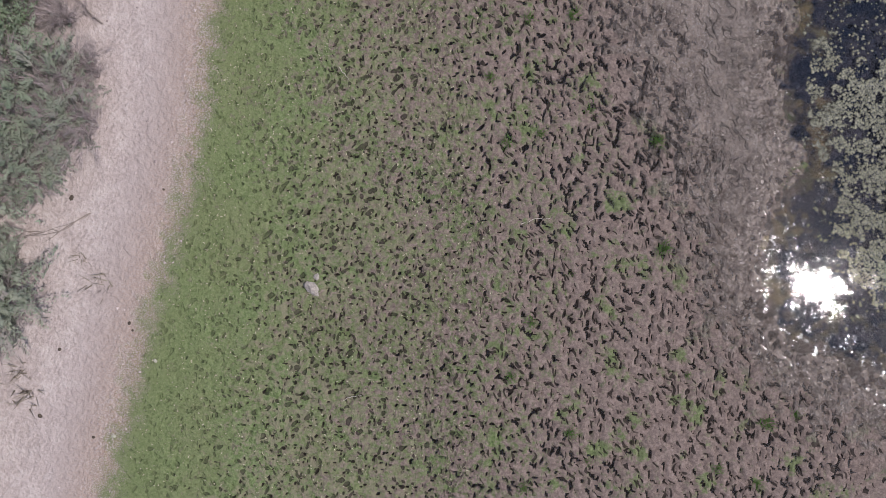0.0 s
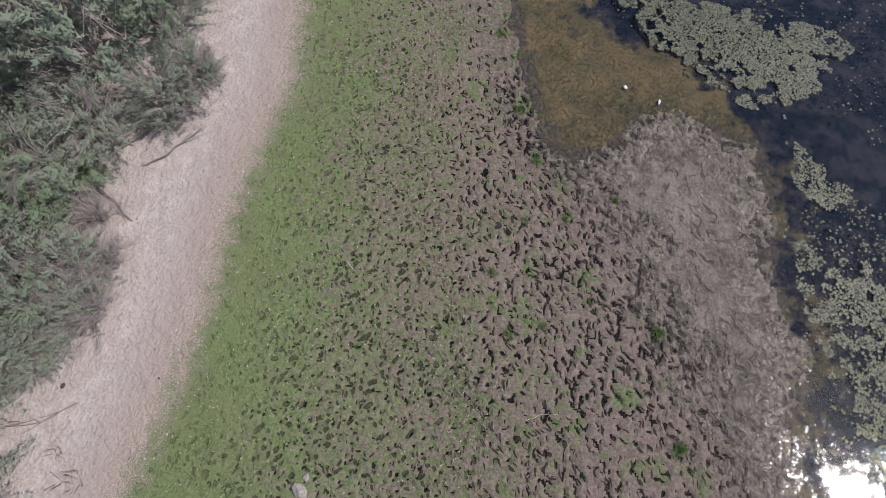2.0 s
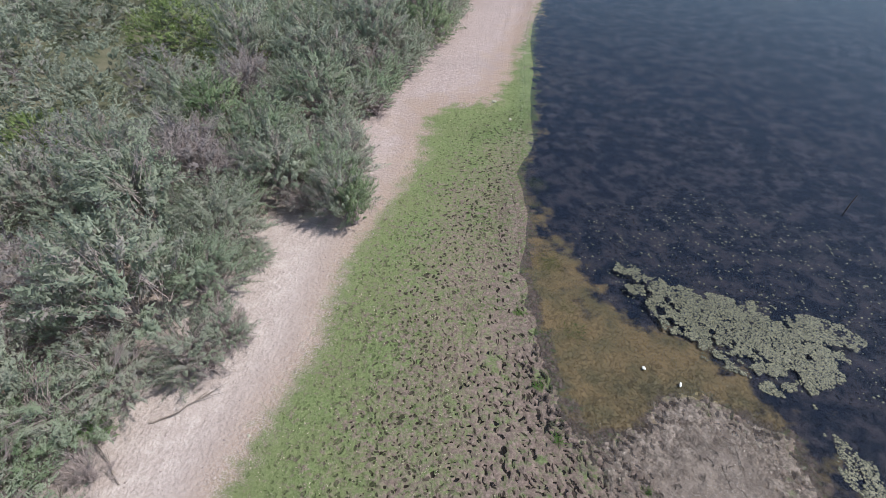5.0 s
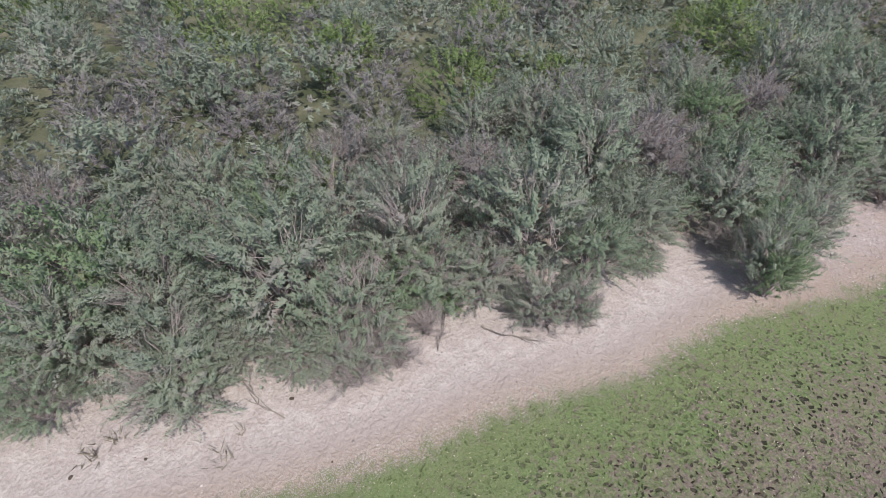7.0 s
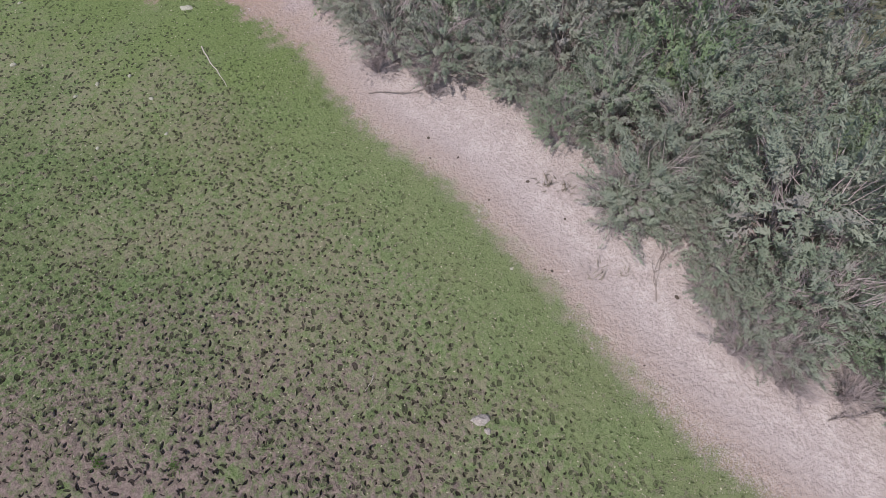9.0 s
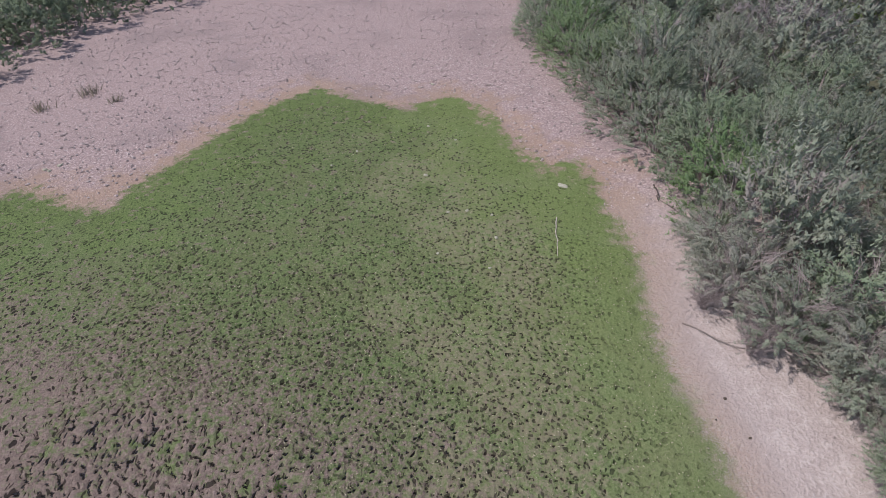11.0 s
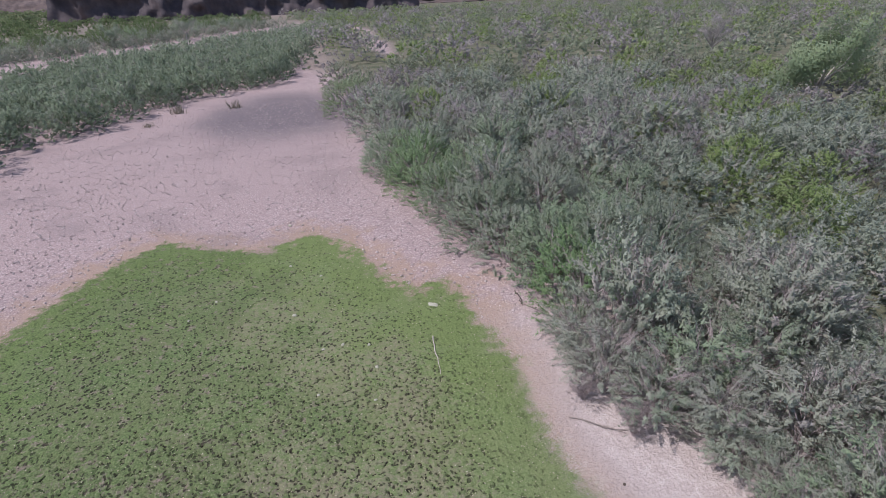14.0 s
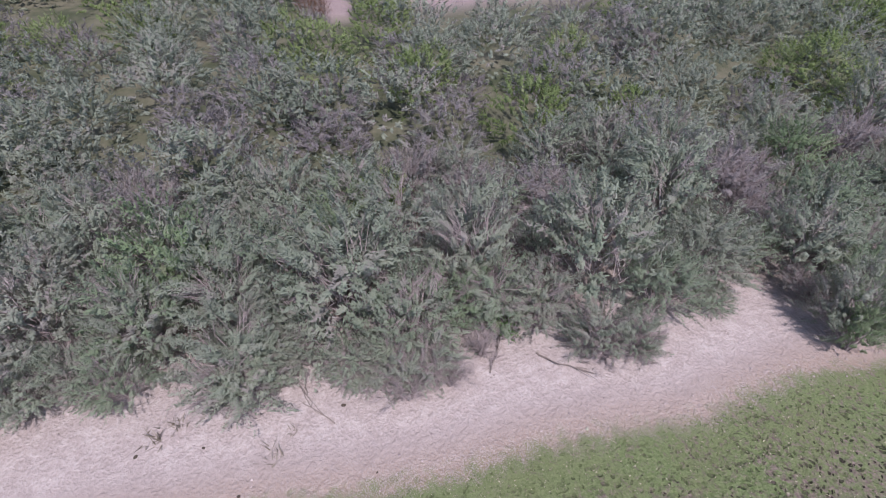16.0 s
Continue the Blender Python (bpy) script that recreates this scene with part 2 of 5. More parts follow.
def ground_material():
    m = Nodes("ground")
    shore, water, mud, wet = m.field("shore"), m.field("water"), m.field("mud"), m.field("wet")
    hollow, gravel = m.field("hollow"), m.field("gravel")
    broad, mid, fine, grit = m.noise(0.35), m.noise(1.6, 5), m.noise(9, 5, 0.7), m.noise(45, 4, 0.75)
    speck = m.noise(22, 3, 0.7)
    # towards the pool the herd has trodden the cover harder
    side = m.node("ShaderNodeSeparateXYZ", Vector=m.place())
    east = m.range(m.math("ADD", side.outputs[0], m.range(m.noise(0.22, 4, 0.65), 0.25, 0.75, -6.0, 6.0)), 0.5, 9.0)
    # sand, pale by the scrub and trodden along the green
    sand = m.mix(m.range(fine, 0.3, 0.7), (0.302, 0.252, 0.237), (0.395, 0.339, 0.322))
    sand = m.mix(m.range(mid, 0.42, 0.68, 0, 0.5), sand, (0.48, 0.425, 0.405))
    sand = m.mix(m.range(m.noise(4.5, 3, 0.6), 0.36, 0.5, 0.3, 0.0), sand, (0.29, 0.24, 0.22))
    sand = m.mix(m.range(grit, 0.50, 0.72, 0, 0.6), sand, (0.24, 0.20, 0.18))
    sand = m.mix(m.range(speck, 0.60, 0.72, 0, 0.5), sand, (0.58, 0.53, 0.51))
    trodden = m.math("MULTIPLY", m.range(shore, -2.7, -1.5), m.range(shore, -0.4, -1.2))
    sand = m.mix(m.math("MULTIPLY", trodden, 0.7), sand, (0.30, 0.25, 0.235))
    verge = m.math("MULTIPLY", m.range(shore, -2.2, -0.1), m.range(speck, 0.38, 0.58))
    sand = m.mix(m.math("MULTIPLY", verge, 0.85), sand, (0.265, 0.185, 0.135))
    stony = m.mix(m.range(speck, 0.35, 0.7), (0.215, 0.160, 0.155), (0.400, 0.310, 0.302))
    stony = m.mix(m.range(m.noise(5.5, 5, 0.8), 0.50, 0.62, 0, 0.8), stony, (0.150, 0.118, 0.115))
    stony = m.mix(m.range(m.noise(6.3, 4, 0.8), 0.53, 0.63, 0, 0.9), stony, (0.50, 0.425, 0.41))
    stony = m.mix(m.math("MULTIPLY", m.field("silt"), m.range(mid, 0.2, 0.6, 0.7, 0.97)), stony, m.mix(m.range(speck, 0.4, 0.7), (0.095, 0.082, 0.090), (0.195, 0.165, 0.172)))
    browned = m.math("ADD", shore, m.range(m.noise(0.5, 5, 0.7), 0.25, 0.75, -2.2, 2.2))
    stony = m.mix(m.math("MULTIPLY", m.range(browned, -3.6, -0.2), m.range(speck, 0.3, 0.65, 0.25, 0.85)), stony, (0.285, 0.200, 0.140))
    stony = m.mix(m.range(m.noise(0.10), 0.5, 0.65, 0, 0.4), stony, (0.18, 0.145, 0.145))
    sand = m.mix(gravel, sand, stony)
    litter = m.math("MULTIPLY", m.field("scrub"), m.range(mid, 0.05, 0.4))
    sand = m.mix(m.math("MULTIPLY", litter, 0.92), sand, m.mix(fine, (0.135, 0.108, 0.090), (0.285, 0.235, 0.205)))
    sand = m.mix(m.field("heath"), sand, m.mix(m.range(m.noise(0.2, 6, 0.7), 0.35, 0.65), (0.060, 0.070, 0.040), (0.150, 0.140, 0.098)))
    # low green cover thinning into trodden mud
    leaf = m.mix(m.range(fine, 0.35, 0.68), (0.086, 0.126, 0.047), (0.172, 0.212, 0.100))
    leaf = m.mix(m.range(broad, 0.35, 0.65, 0, 0.55), leaf, (0.150, 0.155, 0.082))
    leaf = m.mix(m.range(m.math("ADD", m.noise(3.0, 4, 0.7), m.math("ADD", m.range(shore, 1.0, 6.0, -0.10, 0.08), m.range(east, 0.0, 1.0, 0.0, -0.10))), 0.50, 0.64, 0, 0.6), leaf, (0.215, 0.180, 0.136))
    leaf = m.mix(m.range(speck, 0.56, 0.70, 0, 0.6), leaf, (0.27, 0.25, 0.18))
    leaf = m.mix(m.range(shore, 0.4, 5.0, 0.45, 0.0), leaf, m.mix(fine, (0.135, 0.170, 0.072), (0.210, 0.236, 0.115)))
    # the far end is lusher, darkest where the rim is damp
    south = m.range(side.outputs[1], -8.0, -22.0)
    lush = m.mix(m.range(fine, 0.3, 0.7), (0.088, 0.128, 0.040), (0.165, 0.210, 0.080))
    leaf = m.mix(m.math("MULTIPLY", south, m.range(m.math("ADD", shore, m.range(m.noise(0.3, 4, 0.6), 0.25, 0.75, -5.0, 5.0)), 1.0, 9.0, 0.80, 0.12)), leaf, lush)
    leaf = m.mix(m.math("MULTIPLY", east, m.range(fine, 0.3, 0.7, 0.6, 0.1)), leaf, (0.056, 0.090, 0.032))
    soil = m.mix(m.range(fine, 0.3, 0.7), (0.145, 0.108, 0.093), (0.262, 0.203, 0.180))
    soil = m.mix(m.range(mid, 0.5, 0.75, 0, 0.5), soil, (0.285, 0.226, 0.203))
    soil = m.mix(m.range(m.noise(3.6, 4, 0.75), 0.44, 0.60, 0.4, 0.0), soil, (0.092, 0.070, 0.060))
    soil = m.mix(m.range(speck, 0.55, 0.75, 0, 0.5), soil, (0.34, 0.285, 0.255))
    level = m.math("ADD", mud, m.math("ADD", m.range(m.noise(0.55, 5, 0.65), 0.25, 0.75, -3.0, 3.0), m.range(m.noise(4, 4, 0.7), 0.25, 0.75, -7.5, 7.5)))
    bare = m.range(level, -8.0, 2.5)
    cover = m.mix(bare, leaf, soil)
    cover = m.mix(m.math("MULTIPLY", m.range(m.noise(0.8, 5, 0.7), 0.54, 0.63, 0, 0.8), m.range(mud, -5.0, 0.5)), cover, m.mix(m.range(fine, 0.35, 0.65), (0.075, 0.118, 0.036), (0.145, 0.185, 0.080)))
    scuffed = m.math("MULTIPLY", m.range(m.noise(1.3, 5, 0.75), 0.55, 0.64, 0, 0.75), east)
    cover = m.mix(scuffed, cover, m.mix(m.range(fine, 0.3, 0.7), (0.120, 0.088, 0.077), (0.255, 0.198, 0.174)))
    inner = m.math("ADD", shore, m.math("ADD", m.range(fine, 0.25, 0.75, -0.22, 0.22), m.range(mid, 0.25, 0.75, -0.45, 0.45)))
    inner = m.math("ADD", inner, m.range(speck, 0.3, 0.7, -0.4, 0.4))
    inner = m.math("ADD", inner, m.math("MULTIPLY", gravel, m.range(m.noise(0.55, 5, 0.7), 0.25, 0.75, -1.5, 1.0)))
    # hoof prints: the shade down in the holes is painted into the colour
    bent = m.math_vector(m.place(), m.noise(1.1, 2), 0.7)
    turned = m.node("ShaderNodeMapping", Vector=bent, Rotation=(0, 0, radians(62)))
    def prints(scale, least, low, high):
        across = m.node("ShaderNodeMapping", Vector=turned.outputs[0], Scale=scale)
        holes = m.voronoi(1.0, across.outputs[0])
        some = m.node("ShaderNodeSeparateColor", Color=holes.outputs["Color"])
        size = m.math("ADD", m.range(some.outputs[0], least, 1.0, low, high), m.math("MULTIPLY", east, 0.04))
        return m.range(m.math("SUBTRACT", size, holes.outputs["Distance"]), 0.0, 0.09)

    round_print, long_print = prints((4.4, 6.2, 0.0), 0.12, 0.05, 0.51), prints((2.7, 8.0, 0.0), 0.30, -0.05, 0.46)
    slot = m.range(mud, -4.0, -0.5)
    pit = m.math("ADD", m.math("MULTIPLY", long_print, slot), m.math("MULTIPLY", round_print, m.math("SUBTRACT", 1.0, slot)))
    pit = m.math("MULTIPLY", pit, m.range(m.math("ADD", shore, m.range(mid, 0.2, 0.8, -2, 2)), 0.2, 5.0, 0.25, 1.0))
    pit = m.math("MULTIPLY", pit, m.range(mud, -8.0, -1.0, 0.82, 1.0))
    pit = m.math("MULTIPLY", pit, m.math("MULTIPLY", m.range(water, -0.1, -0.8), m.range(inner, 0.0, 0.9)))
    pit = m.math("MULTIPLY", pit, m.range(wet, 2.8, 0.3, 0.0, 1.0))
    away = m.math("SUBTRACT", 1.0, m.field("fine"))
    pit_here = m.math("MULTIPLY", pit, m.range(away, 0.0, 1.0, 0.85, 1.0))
    # near-black stands in for the shadow inside each hollow
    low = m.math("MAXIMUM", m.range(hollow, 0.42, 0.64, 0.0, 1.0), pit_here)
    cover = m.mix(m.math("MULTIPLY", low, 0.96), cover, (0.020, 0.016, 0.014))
    slick = m.mix(m.range(m.noise(0.9, 5, 0.6), 0.35, 0.65), (0.105, 0.080, 0.065), (0.185, 0.146, 0.122))
    slick = m.mix(m.range(fine, 0.35, 0.7, 0, 0.35), slick, (0.225, 0.182, 0.158))
    dragged = m.node("ShaderNodeMapping", Vector=m.math_vector(turned.outputs[0], m.noise(0.5, 3), 2.2), Scale=(1.1, 5.2, 0.0))
    furrow = m.math("MULTIPLY", m.range(m.noise(1.0, 3, 0.6, dragged.outputs[0]), 0.56, 0.66), m.range(water, -0.7, -2.4))
    slick = m.mix(m.math("MULTIPLY", furrow, 0.85), slick, (0.055, 0.042, 0.035))
    slick = m.mix(m.math("MULTIPLY", m.range(m.noise(1.7, 5, 0.75), 0.48, 0.58), m.range(water, -2.6, -0.5, 0.10, 0.75)), slick, (0.262, 0.212, 0.182))
    damp = m.range(m.math("ADD", wet, m.range(mid, 0.2, 0.8, -2.0, 2.0)), -1.0, 1.2)
    cover = m.mix(damp, cover, slick)
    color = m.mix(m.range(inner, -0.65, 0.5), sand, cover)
    # the bed of the pool; light lost in deeper water is painted in as murk
    bed = m.mix(m.range(m.noise(0.6, 4), 0.35, 0.65), (0.300, 0.220, 0.122), (0.190, 0.162, 0.094))
    murk = m.mix(m.range(m.noise(0.9, 6, 0.75), 0.42, 0.62), (0.020, 0.027, 0.050), (0.078, 0.073, 0.092))
    murk = m.mix(m.math("MULTIPLY", m.range(m.noise(5.5, 4, 0.8), 0.54, 0.62), m.range(m.noise(0.25, 3), 0.42, 0.6, 0, 0.85)), murk, (0.007, 0.008, 0.012))
    bed = m.mix(m.range(m.math("ADD", m.field("deep"), m.range(m.noise(0.7, 5, 0.65), 0.2, 0.8, -2.6, 2.6)), 0.6, 3.0), bed, murk)
    color = m.mix(m.range(m.math("ADD", water, m.range(mid, 0.2, 0.8, -0.5, 0.5)), 0.0, 0.5), color, bed)
    rough = m.range(damp, 0, 1, 0.92, 0.20)
    rough = m.math("MINIMUM", rough, m.range(water, -1.6, -0.3, 0.95, 0.11))
    rough = m.math("ADD", rough, m.range(fine, 0.3, 0.7, -0.06, 0.12))
    puddle = m.math("MULTIPLY", m.range(m.noise(4.5, 5, 0.7), 0.50, 0.58), m.range(water, -2.8, -0.6))
    rough = m.math("MAXIMUM", m.math("SUBTRACT", rough, m.math("MULTIPLY", puddle, 0.5)), 0.07)
    height = m.math("ADD", m.math("MULTIPLY", fine, 0.7), m.math("MULTIPLY", grit, 0.35))
    height = m.math("MULTIPLY", height, m.range(inner, -0.5, 0.5, 0.45, 1.0))
    clods = m.math("MULTIPLY", m.noise(6.5, 4, 0.65), m.range(level, -9.0, 0.0, 0.4, 1.0))
    height = m.math("ADD", height, m.math("MULTIPLY", clods, m.range(inner, 0.2, 2.5)))
    height = m.math("SUBTRACT", height, m.math("MULTIPLY", pit_here, 3.0))
    dry = m.math("MULTIPLY", m.range(inner, 0.2, -0.2), m.range(m.noise(4.5, 3, 0.6), 0.3, 0.7, 0.0, 0.45))
    height = m.math("ADD", height, dry)
    height = m.math("ADD", height, m.math("MULTIPLY", m.math("MULTIPLY", damp, 2.4), m.noise(3.2, 4, 0.6)))
    height = m.math("SUBTRACT", height, m.math("MULTIPLY", m.math("MULTIPLY", damp, furrow), 1.3))
    height = m.math("MULTIPLY", height, m.range(puddle, 0.0, 1.0, 1.0, 0.10))
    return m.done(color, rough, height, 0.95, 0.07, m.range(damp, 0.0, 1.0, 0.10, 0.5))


def water_material():
    m = Nodes("pond_water")
    tree = m.tree
    tree.nodes.remove(m.bsdf)
    swell = m.node("ShaderNodeBump", Strength=0.012, Distance=0.03, Height=m.noise(0.8, 2, 0.4))
    stir = m.math("MULTIPLY", m.noise(26, 3, 0.6), m.range(m.noise(1.1, 4, 0.7), 0.42, 0.62, 0.04, 1.0))
    ripple = m.node("ShaderNodeBump", Strength=1.0, Distance=0.0017, Height=stir, Normal=swell.outputs[0])
    clear, gloss = m.node("ShaderNodeBsdfTransparent"), m.node("ShaderNodeBsdfGlossy", Roughness=0.032)
    clear.inputs[0].default_value = (0.52, 0.55, 0.60, 1)
    m.put(gloss, "Normal", ripple.outputs[0])
    fresnel = m.node("ShaderNodeFresnel", IOR=1.33, Normal=ripple.outputs[0])
    both = m.node("ShaderNodeMixShader", i0=fresnel.outputs[0], i1=clear.outputs[0], i2=gloss.outputs[0])
    tree.links.new(both.outputs[0], m.out.inputs[0])
    return m.material


def foliage_material(name, dark, light, dry, amount=0.35, plumed=False, through_leaf=0.46):
    """plumed: the tone goes by the spray that a leaf belongs to, and a few sprays have dried out."""
    m = Nodes(name)
    tone = m.mix(m.field("plume") if plumed else m.island(), dark, light)
    if plumed:
        tone = m.mix(m.range(m.island(), 0.0, 1.0, 0.0, 0.22), tone, light)
        tone = m.mix(m.range(m.field("withered"), 0.80, 0.98, 0.0, 0.9), tone, dry)
    if plumed:
        fresh = (dark[0] * 0.92, dark[1] * 1.12, dark[2] * 0.78)
        tone = m.mix(m.range(m.random(), 0.0, 0.4, 0.6, 0.0), tone, fresh)
    tone = m.mix(m.range(m.random(), 0.45, 1.0, 0.0, amount), tone, dry)
    tone = m.mix(m.range(m.noise(0.7, 2), 0.4, 0.7, 0, 0.3), tone, dry)
    tone = m.mix(m.range(m.noise(0.16, 2), 0.38, 0.62, 0, 0.35), tone, dark)
    m.done(tone, 0.8, m.noise(7, 4, 0.7) if plumed else None, 0.7, 0.12, 0.15)
    glow = m.node("ShaderNodeBsdfTranslucent")
    m.put(glow, "Color", tone)
    both = m.node("ShaderNodeMixShader", i0=through_leaf, i1=m.bsdf.outputs[0], i2=glow.outputs[0])
    m.tree.links.new(both.outputs[0], m.out.inputs[0])
    return m.material


def plain_material(name, a, b, scale=6.0, rough=0.9, bump=0.4):
    m = Nodes(name)
    n = m.noise(scale, 5, 0.65)
    tone = m.mix(m.range(n, 0.3, 0.7), a, b)
    tone = m.mix(m.range(m.island(), 0, 1, 0, 0.35), tone, a)
    return m.done(tone, rough, m.noise(scale * 5, 3), bump, 0.02)


GROUND, POND = ground_material(), water_material()
TAMARISK = foliage_material("tamarisk_leaf", (0.232, 0.278, 0.206), (0.378, 0.422, 0.330), (0.382, 0.340, 0.325), 0.25, True)
GREENER = foliage_material("green_leaf", (0.168, 0.242, 0.130), (0.282, 0.362, 0.215), (0.30, 0.32, 0.22), 0.35, True)
BRIGHT = foliage_material("mesquite_leaf", (0.178, 0.245, 0.090), (0.280, 0.345, 0.150), (0.30, 0.31, 0.20), 0.35, True)
FAR_SCRUB = foliage_material("far_scrub_leaf", (0.195, 0.230, 0.155), (0.300, 0.338, 0.235), (0.34, 0.315, 0.265), 0.35, True)
THICKET = foliage_material("thicket_leaf", (0.228, 0.266, 0.204), (0.370, 0.408, 0.325), (0.380, 0.338, 0.325), 0.35, True)
GROVE = foliage_material("grove_leaf", (0.090, 0.135, 0.058), (0.175, 0.230, 0.105), (0.21, 0.22, 0.14), 0.35, True)
DRY = foliage_material("dry_twig_leaf", (0.240, 0.208, 0.218), (0.385, 0.345, 0.352), (0.34, 0.325, 0.295), 0.35, True)
WILLOW = foliage_material("willow_leaf", (0.188, 0.232, 0.162), (0.315, 0.365, 0.268), (0.34, 0.312, 0.30), 0.35, True)
TWIG = plain_material("purple_grey_twig", (0.215, 0.172, 0.172), (0.43, 0.37, 0.36), 14)
BARK = plain_material("grey_bark", (0.16, 0.13, 0.125), (0.32, 0.275, 0.26), 14)
PALE_WOOD = plain_material("bleached_wood", (0.36, 0.31, 0.27), (0.55, 0.50, 0.45), 20)
STONE = plain_material("river_stone", (0.20, 0.16, 0.155), (0.50, 0.42, 0.40), 1.7)
ALGAE = plain_material("dried_algae", (0.105, 0.104, 0.070), (0.198, 0.192, 0.132), 5, 0.32)
ROCK = plain_material("dark_cliff_rock", (0.045, 0.038, 0.045), (0.12, 0.095, 0.095), 0.06)
COVER = foliage_material("low_weed_leaf", (0.095, 0.128, 0.052), (0.185, 0.222, 0.105), (0.22, 0.205, 0.13), 0.0)


# ---- the ground: one sheet, fine where hoofs have worked it ----
def spaced(a, b, step, reach, growth=1.12):
    out, far = [], step
    at = 0.0
    while at < reach:
        far *= growth
        at += far
        out.append(at)
    out = np.array(out)
    middle = np.arange(a, b + step / 2, step)
    return np.concatenate([(a - out)[::-1], middle, middle[-1] + out])


def build_ground():
    xs, ys = spaced(-6.2, 19.5, 0.072, 2600), spaced(-22, 16.5, 0.076, 2600)
    x, y = [a.ravel() for a in np.meshgrid(xs, ys)]
    z, shore, water, mud, wet, hollow = ground_height(x, y)
    nx, ny = len(xs), len(ys)
    fine = fine_part(x, y)
    i = (np.arange(ny - 1)[:, None] * nx + np.arange(nx - 1)).ravel()
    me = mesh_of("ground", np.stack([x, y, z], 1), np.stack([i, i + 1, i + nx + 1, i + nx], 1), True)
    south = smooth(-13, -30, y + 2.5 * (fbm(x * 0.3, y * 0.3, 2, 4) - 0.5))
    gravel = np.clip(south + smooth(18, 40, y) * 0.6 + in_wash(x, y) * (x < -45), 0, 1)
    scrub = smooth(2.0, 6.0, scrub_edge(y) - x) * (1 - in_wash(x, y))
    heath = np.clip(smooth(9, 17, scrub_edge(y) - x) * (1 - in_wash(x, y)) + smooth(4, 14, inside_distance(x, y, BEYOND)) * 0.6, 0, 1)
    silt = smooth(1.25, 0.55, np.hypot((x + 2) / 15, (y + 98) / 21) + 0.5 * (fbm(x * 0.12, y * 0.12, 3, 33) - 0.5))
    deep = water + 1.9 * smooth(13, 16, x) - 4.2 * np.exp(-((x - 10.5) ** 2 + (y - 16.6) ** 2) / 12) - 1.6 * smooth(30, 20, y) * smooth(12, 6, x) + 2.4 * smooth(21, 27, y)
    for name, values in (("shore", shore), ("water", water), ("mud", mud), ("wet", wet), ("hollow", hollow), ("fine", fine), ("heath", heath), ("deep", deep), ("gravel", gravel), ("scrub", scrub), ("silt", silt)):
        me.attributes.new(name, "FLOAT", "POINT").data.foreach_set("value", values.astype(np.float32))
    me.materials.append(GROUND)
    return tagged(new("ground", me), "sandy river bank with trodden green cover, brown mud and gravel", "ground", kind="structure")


build_ground()


def build_water():
    bm = bmesh.new()
    face = bm.faces.new([bm.verts.new((x, y, -0.058)) for x, y in [(3, -12), (140, -12), (140, 290), (3, 290)]])
    bmesh.ops.triangulate(bm, faces=[face])
    me = bpy.data.meshes.new("water")
    bm.to_mesh(me)
    bm.free()
    me.materials.append(POND)
    ob = tagged(new("water", me), "still dark blue pond water with brown shallows", "water", kind="structure")
    ob.visible_shadow = False
    return ob


build_water()


# ---- scrub ----
def tube(points, radii, sides=4):
    """A tapered limb along points: vertices and triangles."""
    points, verts, faces = np.asarray(points, float), [], []
    for n, (p, r) in enumerate(zip(points, radii)):
        d = points[min(n + 1, len(points) - 1)] - points[max(n - 1, 0)]
        d /= np.linalg.norm(d) + 1e-9
        u = np.cross(d, (0.3, 0.9, 0.1))
        u /= np.linalg.norm(u) + 1e-9
        v = np.cross(d, u)
        for k in range(sides):
            a = 2 * math.pi * k / sides
            verts.append(p + r * (math.cos(a) * u + math.sin(a) * v))
    for n in range(len(points) - 1):
        for k in range(sides):
            a, b = n * sides + k, n * sides + (k + 1) % sides
            faces += [(a, b, b + sides), (a, b + sides, a + sides)]
    return np.array(verts), np.array(faces)


def joined(pieces):
    verts, faces, start = [], [], 0
    for v, f in pieces:
        verts.append(v)
        faces.append(f + start)
        start += len(v)
    return np.concatenate(verts), np.concatenate(faces)


def unit(v):
    return v / (np.linalg.norm(v, axis=-1, keepdims=True) + 1e-9)


def blades(base, way, length, width, rng, facing=None):
    """One thin triangle for each base point, turned to the way it faces."""
    side = unit(np.cross(way, unit(rng.normal(size=way.shape)) if facing is None else facing)) * (width / 2)[:, None]
    verts = np.stack([base - side, base + side, base + way * length[:, None]], 1).reshape(-1, 3)
    return verts, np.arange(len(verts)).reshape(-1, 3)


